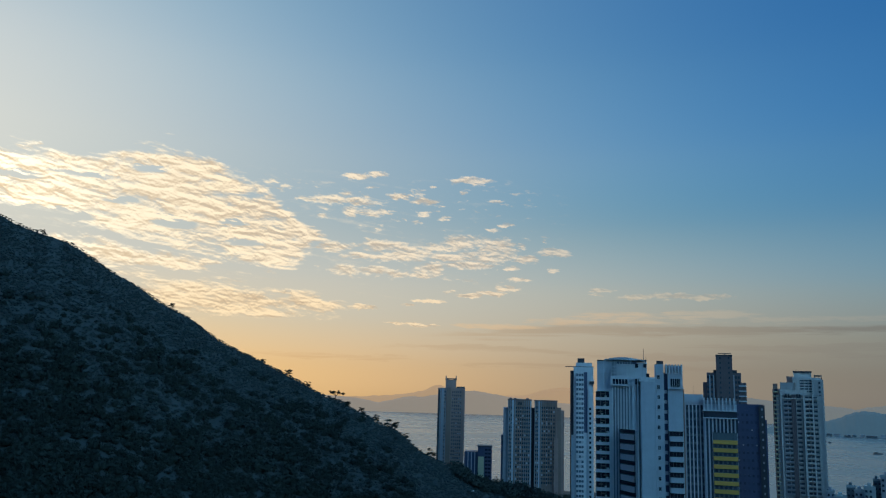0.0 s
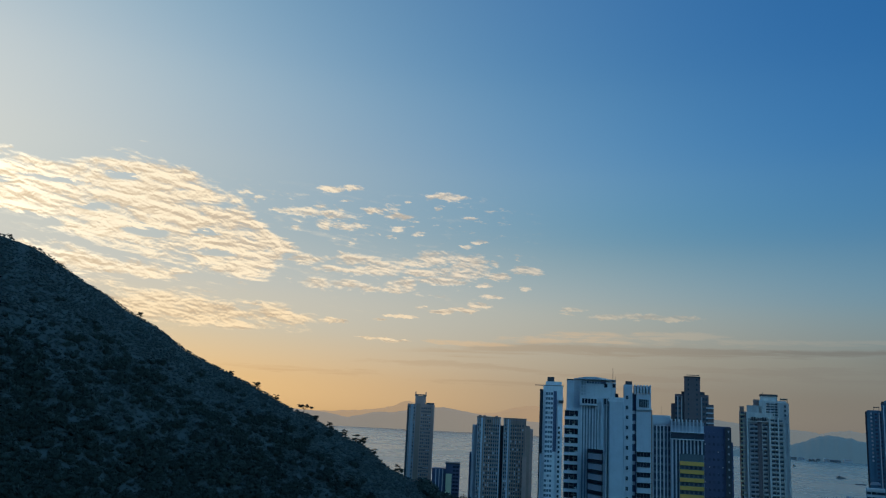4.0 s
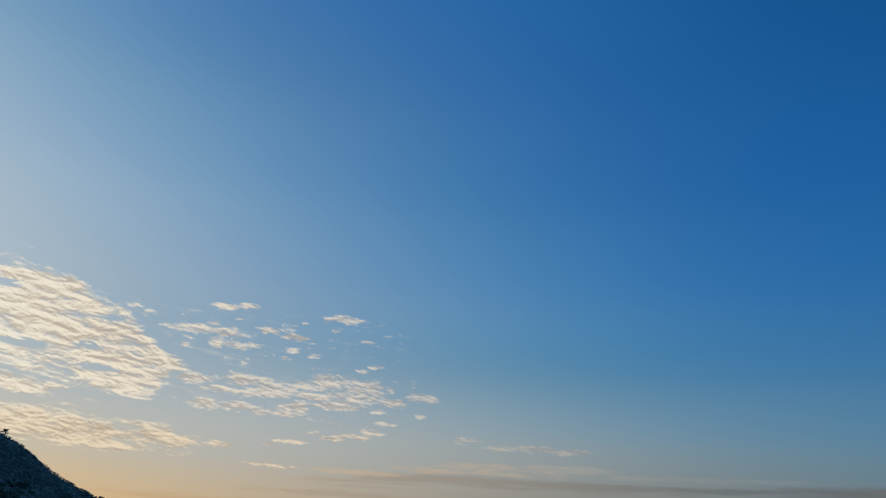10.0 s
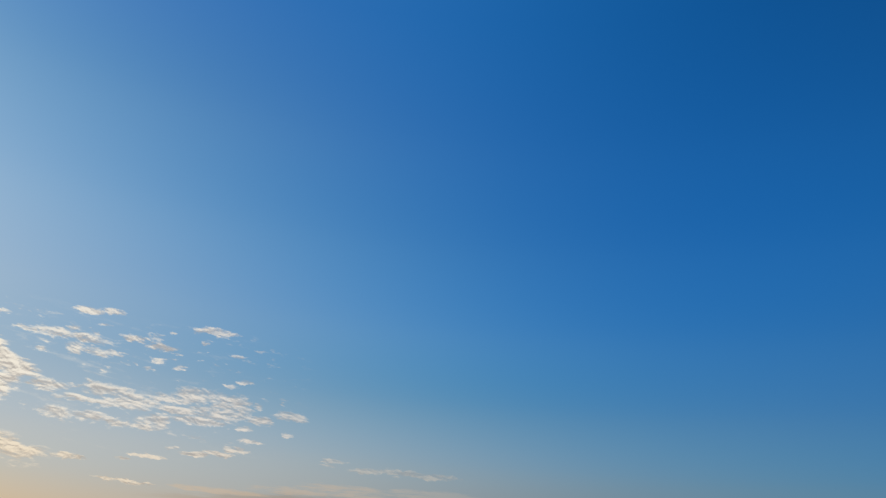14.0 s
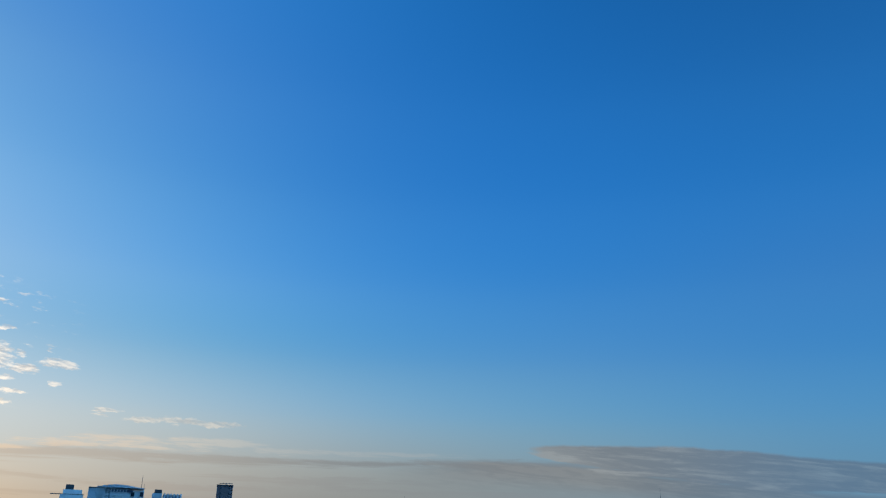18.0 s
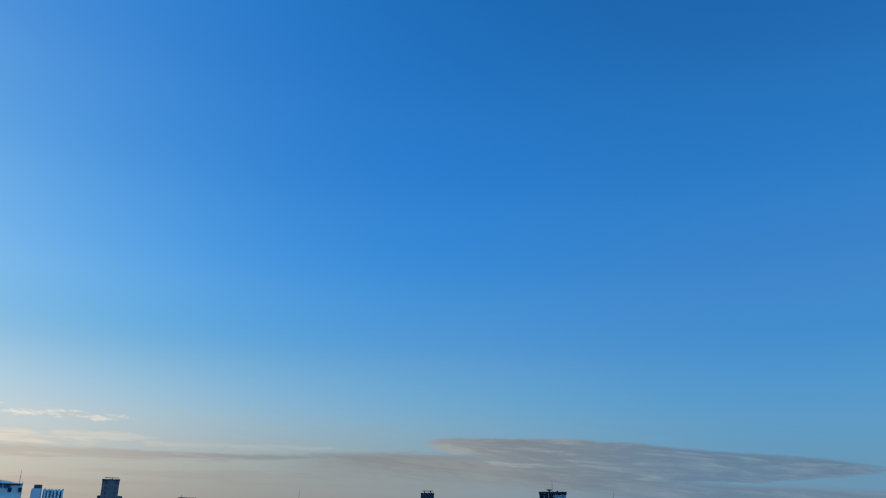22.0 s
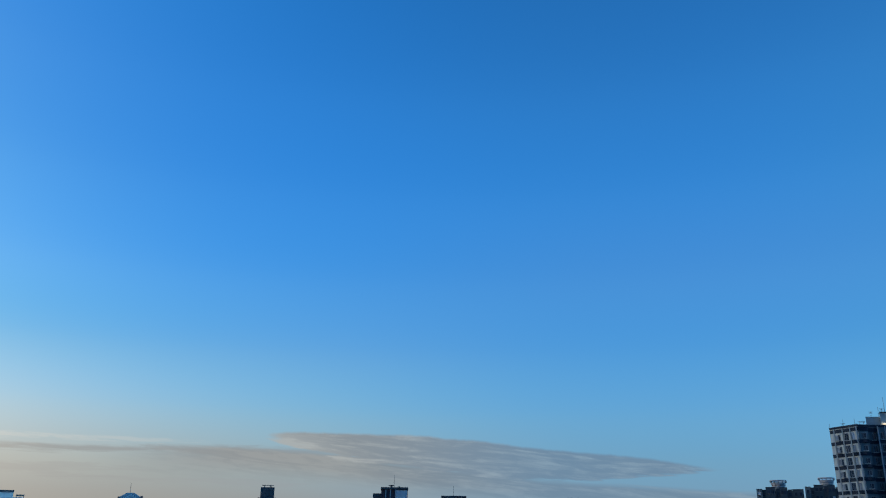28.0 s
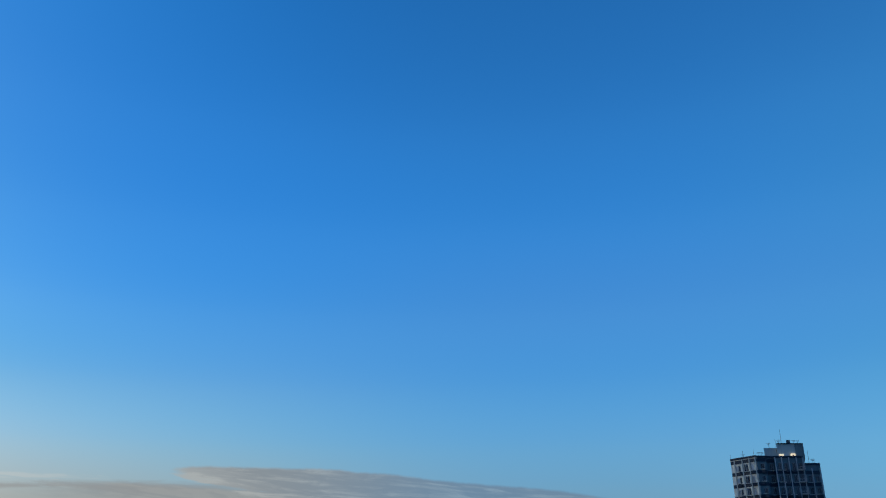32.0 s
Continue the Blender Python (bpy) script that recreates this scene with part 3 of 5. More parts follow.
def land(azimuth, r):
    """Height of the ground at a bearing and distance from the viewpoint."""
    base = 45 - 0.0525 * r if r < 800 else 3 - (r - 800) * 0.12
    z = base
    if -122 < azimuth < 16:
        rr, zr = ridge(azimuth)
        zr = ridge(azimuth, rr - r)[1]
        g = float(np.interp(azimuth, [-29, -12, 0, 9], [0.42, 0.23, 0.16, 0.12]))
        hill = zr - (rr - r) * g if r < rr else zr - (r - rr) * 0.5
        hill -= max(0, azimuth - 9) * 3
        hill += 3.0 * noise.noise(Vector((r * math.sin(radians(azimuth)) * 0.02, r * math.cos(radians(azimuth)) * 0.02, 1.0))) * min(1, abs(rr - r) / 60)
        z = max(z, hill)
    if abs(azimuth) > 110:
        z = max(z, base + 0.5 * r * min(1, (abs(azimuth) - 110) / 40))
    return z if r < 800 else min(z, 90 - (r - 800) * 0.9) if r < 890 else -9


def polar_ground():
    rs = [0.5] + [9 * k for k in range(1, 101)]
    azs = [-180 + 1.0 * k for k in range(360)]
    me = bpy.data.meshes.new("ground")
    verts = [(r * math.sin(radians(a)), r * math.cos(radians(a)), land(a, r)) for r in rs for a in azs]
    n = len(azs)
    faces = [(i * n + j, i * n + (j + 1) % n, (i + 1) * n + (j + 1) % n, (i + 1) * n + j) for i in range(len(rs) - 1) for j in range(n)]
    faces.append(tuple(range(n - 1, -1, -1)))
    me.from_pydata(verts, [], faces)
    me.flip_normals()
    me.materials.append(SOIL)
    return tagged(new("ground", me), "scrub-covered land sloping down to the harbour", "ground", kind="structure")


polar_ground()
sea_mesh = bpy.data.meshes.new("water")
sea_mesh.from_pydata([(-9000, -9000, 0), (9000, -9000, 0), (9000, 9000, 0), (-9000, 9000, 0)], [], [(0, 1, 2, 3)])
sea_mesh.materials.append(SEA)
tagged(new("water", sea_mesh), "calm grey-blue harbour sea under evening haze", "sea", kind="structure")


def far_range(name, label, dist, azs, els, mat, seed, rough=14.0, depth=260):
    """A range of hills on the far shore: foot, spurs, crest and back slope."""
    cols = int((azs[-1] - azs[0]) / 0.12)
    rows = [(0, 0.0), (0.18, 0.28), (0.4, 0.55), (0.7, 0.85), (1.0, 1.0), (1.3, 0.4)]
    verts, faces = [], []
    for c in range(cols + 1):
        a = azs[0] + (azs[-1] - azs[0]) * c / cols
        for back, up in rows:
            d = dist + depth * back
            crest = max(2.0, EYE + (dist + depth) * math.tan(radians(float(np.interp(a, azs, els)))))
            x, y = d * math.sin(radians(a)), d * math.cos(radians(a))
            wob = noise.fractal(Vector((x * 0.006, y * 0.006, seed)), 1.0, 2.0, 5)
            fine = noise.fractal(Vector((x * 0.02, y * 0.02, seed + 9)), 1.0, 2.0, 4)
            peaks = noise.fractal(Vector((a * 2.6, seed * 3.0, 0.0)), 1.0, 2.0, 5)
            z = crest * up + (wob * 0.6 + fine * 0.5 + peaks * 0.8) * rough * (0.55 if up == 1 else up) - (3 if up == 0 else 0)
            verts.append((x, y, z))
    k = len(rows)
    for c in range(cols):
        for r in range(k - 1):
            faces.append((c * k + r, (c + 1) * k + r, (c + 1) * k + r + 1, c * k + r + 1))
    me = bpy.data.meshes.new(name)
    me.from_pydata(verts, [], faces)
    me.materials.append(mat)
    for p in me.polygons:
        p.use_smooth = True
    return tagged(new(name, me), label, "hills", kind="structure")


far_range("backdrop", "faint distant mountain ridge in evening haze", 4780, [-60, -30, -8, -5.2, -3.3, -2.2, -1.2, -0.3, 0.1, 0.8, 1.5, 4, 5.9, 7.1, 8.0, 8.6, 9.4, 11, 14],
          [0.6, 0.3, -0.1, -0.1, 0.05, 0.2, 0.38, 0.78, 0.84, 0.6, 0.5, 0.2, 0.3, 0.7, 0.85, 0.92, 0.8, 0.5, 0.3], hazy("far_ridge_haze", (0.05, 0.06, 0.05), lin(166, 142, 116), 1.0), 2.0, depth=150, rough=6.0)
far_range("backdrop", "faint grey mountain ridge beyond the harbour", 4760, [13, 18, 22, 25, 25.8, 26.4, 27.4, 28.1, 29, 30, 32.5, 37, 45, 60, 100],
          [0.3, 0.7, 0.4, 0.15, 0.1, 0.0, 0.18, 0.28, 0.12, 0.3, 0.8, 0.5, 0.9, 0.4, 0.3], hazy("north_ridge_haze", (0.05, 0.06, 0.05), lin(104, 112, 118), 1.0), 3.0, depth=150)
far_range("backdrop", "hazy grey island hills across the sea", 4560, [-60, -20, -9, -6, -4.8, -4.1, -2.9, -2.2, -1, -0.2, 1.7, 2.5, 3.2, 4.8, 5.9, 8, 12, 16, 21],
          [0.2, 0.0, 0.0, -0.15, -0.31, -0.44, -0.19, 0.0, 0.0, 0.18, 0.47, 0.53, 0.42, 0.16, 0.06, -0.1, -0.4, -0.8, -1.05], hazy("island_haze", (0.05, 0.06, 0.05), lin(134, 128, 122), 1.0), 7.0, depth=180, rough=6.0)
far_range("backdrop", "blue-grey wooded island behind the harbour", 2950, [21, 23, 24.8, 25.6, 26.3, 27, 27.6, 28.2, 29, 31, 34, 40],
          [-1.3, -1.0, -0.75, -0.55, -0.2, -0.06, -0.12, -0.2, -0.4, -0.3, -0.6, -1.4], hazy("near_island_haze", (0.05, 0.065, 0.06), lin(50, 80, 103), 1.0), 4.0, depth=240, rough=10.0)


# ---- forest ----
def crown_shape(seed, lumps=88, cuts=1):
    """Lumpy crown of about unit size with leaf sprays standing out of it."""
    rng = np.random.default_rng(seed)
    bm = bmesh.new()
    bmesh.ops.create_icosphere(bm, subdivisions=cuts, radius=0.68)
    for v in bm.verts:
        n = noise.noise(v.co * 1.9 + Vector((seed * 7.1, 0, 0)))
        m = noise.noise(v.co * 4.3 + Vector((0, seed * 3.3, 0)))
        v.co *= 1.0 + 0.38 * n + 0.22 * m
        v.co.z *= 0.78
    vs = [tuple(v.co) for v in bm.verts]
    fs = [tuple(v.index for v in f.verts) for f in bm.faces]
    bm.free()
    for _ in range(lumps):
        d = rng.normal(size=3)
        d[2] = abs(d[2]) * 0.9 - 0.15
        d /= np.linalg.norm(d)
        c = d * np.array([1, 1, 0.8]) * rng.uniform(0.62, 1.08)
        k = len(vs)
        for _ in range(3):
            vs.append(tuple(c + rng.normal(size=3) * 0.17))
        fs.append((k, k + 1, k + 2))
    return np.array(vs), np.array(fs)


def bulk_mesh(name, verts, tris, mat):
    me = bpy.data.meshes.new(name)
    me.vertices.add(len(verts))
    me.vertices.foreach_set("co", verts.astype(np.float32).ravel())
    me.loops.add(len(tris) * 3)
    me.loops.foreach_set("vertex_index", tris.astype(np.int32).ravel())
    me.polygons.add(len(tris))
    me.polygons.foreach_set("loop_start", np.arange(0, len(tris) * 3, 3, dtype=np.int32))
    me.polygons.foreach_set("use_smooth", np.ones(len(tris), dtype=bool))
    me.update(calc_edges=True)
    me.materials.append(mat)
    return me


SHAPES = [crown_shape(s) for s in range(7)]
SCRUB = [crown_shape(20 + s, 40) for s in range(5)]


def forest(name, label, spots, seed, shapes=SHAPES, mat=LEAF, flat=1.0):
    rng = np.random.default_rng(seed)
    vs, fs, k = [], [], 0
    for x, y, z, s in spots:
        v, f = shapes[rng.integers(len(shapes))]
        t = rng.uniform(0, 2 * math.pi)
        c, sn = math.cos(t), math.sin(t)
        q = v * np.array([s * rng.uniform(0.8, 1.25), s * rng.uniform(0.8, 1.25), s * rng.uniform(0.8, 1.2) * flat])
        vs.append(np.column_stack([q[:, 0] * c - q[:, 1] * sn + x, q[:, 0] * sn + q[:, 1] * c + y, q[:, 2] + z]))
        fs.append(f + k)
        k += len(v)
    return tagged(new(name, bulk_mesh(name, np.vstack(vs), np.vstack(fs), mat)), label, "forest", kind="stuff")


def hill_spots(count, seed, r_lo, r_hi, sizes):
    """Plants over the slope between two distances; r_hi is counted back from the ridge when negative."""
    rng = np.random.default_rng(seed)
    out = []
    while len(out) < count:
        a = rng.uniform(-33, 12)
        rr, zr = ridge(a)
        top = rr + 16 if r_hi <= 0 else min(r_hi, rr + 10)
        r = math.sqrt(rng.uniform(r_lo ** 2, top ** 2))
        x, y = r * math.sin(radians(a)), r * math.cos(radians(a))
        edge = 392 - max(0.0, a + 9) * 4 + rng.normal() * 55 + 110 * noise.noise(Vector((x * 0.007, y * 0.007, 2.0))) + 60 * noise.noise(Vector((x * 0.03, y * 0.03, 7.0)))
        if (r > edge) if r_hi > 0 else (r < edge - 25):
            continue
        thick = noise.noise(Vector((x * 0.018, y * 0.018, 4.0)))
        s = sizes[0] + (sizes[1] - sizes[0]) * rng.random() ** 2 * (1 + 0.7 * thick)
        if r > rr - 25:
            s = min(s, 0.85 if a < -13 else 1.7)
        out.append((x, y, land(a, r) + s * 0.4, s))
    return out


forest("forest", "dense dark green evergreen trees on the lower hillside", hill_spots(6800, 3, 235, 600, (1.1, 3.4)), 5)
forest("scrub", "low dark green scrub covering the upper hillside", hill_spots(34000, 4, 290, 0, (0.55, 1.4)), 6, SCRUB, HAZY_SCRUB_LEAF, 0.72)


def shore_spots(count, seed):
    rng = np.random.default_rng(seed)
    out = []
    for _ in range(count):
        a, r = rng.uniform(1.0, 10.5), rng.uniform(540, 592)
        s = rng.uniform(2.2, 4.6)
        out.append((r * math.sin(radians(a)), r * math.cos(radians(a)), land(a, r) + s * 0.6, s))
    return out


forest("shrubs", "dark trees at the foot of the hill before the towers", shore_spots(260, 8), 9, mat=HAZY_SHORE_LEAF)


def tree(azimuth, back, tall, spread, seed, label):
    """Spreading skyline tree: leaning trunk, limbs and a broken crown of leaf clumps."""
    rng = np.random.default_rng(seed)
    rr, zr = ridge(azimuth)
    r = rr + back
    x, y, z = r * math.sin(radians(azimuth)), r * math.cos(radians(azimuth)), land(azimuth, r) - 0.3
    top = new("tree")
    top.location = (x, y, z)
    tagged(top, label, "tree", "trees along the ridge")
    wood = Block()

    def limb(p, q, r0, r1):
        k = len(wood.v)
        for c, rad in ((p, r0), (q, r1)):
            wood.v.extend((c[0] + rad * math.cos(i * 1.2566), c[1] + rad * math.sin(i * 1.2566), c[2]) for i in range(5))
        wood.f.extend((k + i, k + (i + 1) % 5, k + 5 + (i + 1) % 5, k + 5 + i) for i in range(5))

    umbrella = spread > 4
    fork = (rng.uniform(-0.4, 0.4), 0, tall * (0.45 if umbrella else 0.25))
    limb((0, 0, 0), fork, 0.28, 0.2)
    vs, fs, k = [], [], 0
    count = 16 if umbrella else 11
    for i in range(count):
        t = 2 * math.pi * i / count + rng.uniform(-0.3, 0.3)
        d = spread * rng.uniform(0.35, 1.0)
        end = (d * math.cos(t), d * math.sin(t), tall * (rng.uniform(0.95, 1.05) - 0.3 * (d / spread) ** 2 if umbrella else rng.uniform(0.25, 0.85)))
        limb(fork, end, 0.12, 0.04)
        for _ in range(2):
            v, f = SHAPES[rng.integers(len(SHAPES))]
            s = spread * (rng.uniform(0.12, 0.24) if umbrella else rng.uniform(0.26, 0.5))
            vs.append(v * np.array([s, s, s * 0.6]) + np.array(end) + rng.normal(size=3) * 0.35)
            fs.append(f + k)
            k += len(v)
    part("trunk", wood, TRUNK, top)
    part("crown", bulk_mesh("crown", np.vstack(vs), np.vstack(fs), LEAF), LEAF, top)


for i, (a, tall, spread) in enumerate([(-26.3, 2.6, 1.5), (-18.1, 4.2, 1.9), (-12.0, 3.2, 1.6), (-10.2, 4.6, 2.2), (-8.9, 4.0, 1.8), (-7.0, 5.6, 5.4), (-6.2, 4.2, 2.6),
                                        (-5.2, 4.8, 1.8), (-4.2, 5.0, 2.0), (-3.4, 6.2, 2.6), (-2.9, 5.8, 2.8), (-2.1, 4.8, 2.0), (-0.4, 6.4, 2.6)]):
    tree(a, -1.0, tall, spread, 40 + i, "broad spreading tree standing out on the ridge" if spread > 4 else "small dark tree on the ridge line")

# ---- towers ----
# front grid of this plot in metres: across and up
X = lambda c: -385.564 + 0.48316 * c
Z = lambda r, c=798: 399.996 + -0.47352 * r + 0.01423 * c
A = site("apartment_tower", 0.88, 720.0, 7.0, 0, "slim tan and blue-grey apartment tower with a horned crown", "building")
box_part("wall", -11.60, 11.59, 0, 20, 0, 86.20, TAN, A)
box_part("corner_pier", -11.60, -9.91, -0.5, 2, 0, 84.77, DARK, A)
box_part("corner_pier", -8.70, -6.77, -0.7, 2, 0, 85.72, MID, A)
box_part("corner_pier", 9.66, 11.59, -0.7, 2, 0, 85.72, TAN, A)
box_part("stair_shaft", -3.87, -0.49, -0.9, 2, 0, 86.68, BROWN, A)
box_part("roof_block", -5.32, 3.86, 3, 14, 85.72, 93.41, TAN, A)
part("horn", Block().prism([(-5.66, 3), (-2.90, 3), (-2.90, 6), (-5.66, 6)], 92.93, 94.37).prism([(-5.66, 3), (-4.55, 3), (-4.55, 6), (-5.66, 6)], 94.37, 96.9, 0.5), BROWN, A)
part("horn", Block().prism([(1.44, 3), (4.20, 3), (4.20, 6), (1.44, 6)], 92.93, 94.37).prism([(3.09, 3), (4.20, 3), (4.20, 6), (3.09, 6)], 94.37, 96.9, 0.5), BROWN, A)
box_part("crown_rail", -4.84, 3.38, 3, 3.4, 93.60, 94.57, BROWN, A)
part("roof_curve", Block().box(4.34, 11.11, 2, 4, 86.20, 87.64), DARK, A)
for p in (777.6, 784.4, 787.6, 797.6, 801.2, 804.8, 808.4, 812.0, 815.6):
    box_part("rib", X(p), X(p + 0.9), -0.35, 0.2, 0, 85.24, MID if p < 788 else TAN, A)
pieces("window", win(1.0, 1.5), DUSK, A, [(x, 0, z) for z in steps(82.85, 11.38, 2.9) for x in (-5.61, 0.96, 2.70, 4.44, 6.18, 7.92)])
pieces("spandrel", win(2.2, 0.5, 0.2), MID, A, [(-9.19, 0, z) for z in steps(81.41, 11.38, 2.9)])
rng = random.Random(3)
for _ in range(40):
    part("blind", win(0.8, 0.8, 0.16), PANE, A, "pale window blind").location = (rng.choice((-5.61, 0.96, 2.70, 4.44, 4.44, 6.18, 6.18, 7.92)), 0, 82.85 - 2.9 * rng.randrange(25))

# front grid of this plot in metres: across and up
X = lambda c: -403.260 + 0.47721 * c
Z = lambda r, c=845: 391.735 + -0.46318 * r + 0.01562 * c
A2 = site("office_block", 2.76, 720.0, 6.0, 0, "low dark blue-grey block with a pale yellow end panel", "building")
box_part("wall", -11.48, 0.46, 0, 18, 0, 34.72, NAVY, A2)
box_part("wall", -0.02, 11.90, -2, 16, 0, 38.84, NAVY, A2)
# The panel's lit look is put into its cream colour.
box_part("end_panel", 0.22, 5.23, -2.4, -1.9, 13.63, 30.78, CREAM, A2, "pale yellow lit panel")
box_part("parapet", -0.50, 12.14, -2.3, 16.3, 38.60, 39.77, DARK, A2)
for p in (827, 833, 839):
    box_part("pier", X(p), X(p + 1.6), -0.5, 0.2, 0, 34.25, PALE, A2)
pieces("window", win(2.2, 1.6), GLASS, A2, [(x, -2, z) for z in steps(36.50, 2.26, 3.1) for x in (7.14, 9.76)])

# front grid of this plot in metres: across and up
X = lambda c: -398.540 + 0.42259 * c
Z = lambda r, c=943: 353.857 + -0.41475 * r + 0.01454 * c
B1 = site("apartment_tower", 6.45, 640.0, 11.0, 0, "grey-blue slab apartment tower with ribbed window bays", "building", "twin towers")
box_part("wall", -19.12, -1.31, 0, 16, 0, 73.87, FAWN, B1)
box_part("wing_wall", -22.52, -18.69, 1.5, 15, 0, 68.07, MID, B1)
box_part("lower_wing", -24.01, -22.10, 2.5, 14, 0, 47.43, NAVY, B1)
box_part("parapet", -19.33, -1.10, -0.3, 16.3, 73.45, 74.51, BROWN, B1)
for p in (900, 908, 930):
    box_part("roof_box", X(p), X(p + 5), 5, 9, 74.30, 75.31, UMBER, B1)
box_part("roof_opening", -11.90, -8.50, -0.2, 0.3, 70.08, 72.19, DARK, B1)
for p, pw, m in ((898.5, 1.6, MID), (902.2, 1.0, MID), (905, 3.4, PALE), (911, 1.0, MID), (915.2, 0.8, TAN), (919, 0.8, TAN), (922.8, 0.8, TAN), (926.6, 0.8, MID), (930.4, 0.8, MID), (934.2, 0.8, MID), (937.8, 1.8, PALE)):
    box_part("pier", X(p), X(p + pw), -0.55, 0.2, 0, 73.45, m, B1)
pieces("window", win(0.95, 1.5), DUSK, B1, [(x, 0, z) for z in steps(67.97, 9.97, 2.9) for x in (-17.84, -16.57, -12.62, -10.96, -9.35, -7.74, -6.13, -4.52, -3.00)], 300, blinds=0.16)
pieces("air_conditioner", win(0.8, 0.5, 0.5), PALE, B1, [(-9.35, 0, z - 1.3) for z in steps(67.97, 9.97, 2.9)])
B2 = site("apartment_tower", 6.45, 640.0, 11.0, 0, "grey-tan slab apartment tower with a stepped shoulder", "building", "twin towers")
box_part("wall", 1.02, 18.07, 0.4, 16, 0, 73.62, FAWN, B2)
box_part("shoulder", 17.65, 21.01, 1.5, 15, 0, 68.88, BROWN, B2)
box_part("shoulder", 20.17, 23.32, 2.5, 15, 0, 66.87, TAN, B2)
box_part("lower_wing", 15.55, 18.91, -1.5, 5, 0, 46.32, TAN, B2)
box_part("parapet", 0.80, 18.28, 0.1, 16.3, 73.20, 74.25, BROWN, B2)
for p, pw, m in ((946, 1.4, MID), (949.6, 1.0, MID), (952.4, 2.8, PALE), (957.2, 1.0, MID), (961.2, 0.8, TAN), (965.2, 0.8, TAN), (969.2, 0.8, TAN), (973.2, 0.8, TAN), (977.2, 1.6, TAN), (981.6, 0.8, TAN), (984.4, 1.4, TAN)):
    box_part("pier", X(p), X(p + pw), -0.15, 0.6, 0, 73.20, m, B2)
pieces("window", win(0.95, 1.5), DUSK, B2, [(x, 0.4, z) for z in steps(68.57, 10.76, 2.9) for x in (2.24, 3.51, 6.88, 8.57, 10.25, 11.94, 13.62, 15.64)], 300, blinds=0.16)
pieces("air_conditioner", win(0.8, 0.5, 0.5), PALE, B2, [(10.25, 0.4, z - 1.3) for z in steps(68.57, 10.76, 2.9)])
box_part("link", -1.52, 1.23, 4, 12, 0, 68.29, DARK, B2)

# front grid of this plot in metres: across and up
X = lambda c: -348.972 + 0.33885 * c
Z = lambda r, c=1030: 293.689 + -0.33608 * r + 0.01182 * c
C1 = site("apartment_tower", 9.71, 520.0, 18.0, 0, "narrow white apartment tower with window bays and a dark edge", "building")
box_part("wall", -5.05, 6.97, 0, 14, 0, 87.90, WHITE, C1)
box_part("dark_edge", -7.09, -4.98, 1.2, 13, 0, 85.69, DARK, C1)
box_part("lower_edge", -6.41, -4.98, 0.4, 5, 0, 46.87, PALE, C1)
box_part("upper_storey", -3.69, 6.13, 2, 12, 87.73, 90.66, WHITE, C1)
box_part("roof_tank", -2.67, 1.56, 3, 9, 90.48, 93.42, DARK, C1)
box_part("roof_beam", -10.16, 7.48, 1.5, 1.8, 87.87, 88.35, RUST, C1)
# Navy strip on the wall front; the shade of a recess is its colour.
box_part("recess", 1.23, 3.26, -0.15, 0.3, 48.50, 84.85, NAVY, C1)
box_part("flank", 3.76, 6.97, -0.8, 3, 0, 74.31, WHITE, C1)
C1P = 70.72 - 67.85
C1S = steps(83.05, 9.31, C1P)
pieces("bay", Block().box(-2.45, 2.45, -0.85, 0.2, -0.62, 0.62).box(-2.6, 2.6, -1.0, 0.2, -0.78, -0.62), WHITE, C1, [(-1.21, 0, z - C1P / 2) for z in C1S])
pieces("window", win(1.38, 1.72, 0.55), BAYGLASS, C1, [(x, 0, z) for z in C1S for x in (-2.81, -1.21, 0.38)], blinds=0.1)
pieces("mullion", Block().box(-0.14, 0.14, -0.75, 0.2, -0.75, 0.75), WHITE, C1, [(x, 0, z) for z in C1S for x in (-3.62, -1.99, -0.43, 1.12)])
pieces("ledge", Block().box(-0.7, 0.7, -0.5, 0.2, -0.12, 0.12), PALE, C1, [(-4.44, 0, z - C1P / 2) for z in C1S])
pieces("small_window", win(1.2, 1.5), GLASS, C1, [(4.95, -0.8, z) for z in steps(62.75, 9.62, C1P)])
# Solid dark box paints the shaded slot under the overhang.
box_part("painted_void", 4.54, 7.38, -1.0, -0.3, 77.6, 79.3, DARK, C1)
box_part("service_ledge", 4.3, 7.6, -1.3, -0.2, 79.3, 80.1, WHITE, C1)

# front grid of this plot in metres: across and up
X = lambda c: -208.620 + 0.18429 * c
Z = lambda r, c=1132: 184.043 + -0.18550 * r + 0.00653 * c
C = site("hospital_block", 13.48, 290.0, 26.0, 0, "large pale blue-grey institutional tower block with ribs, balconies and banded bays", "building")
box_part("core", -13.41, 13.49, 3, 26, 0, 67.66, PALE, C)
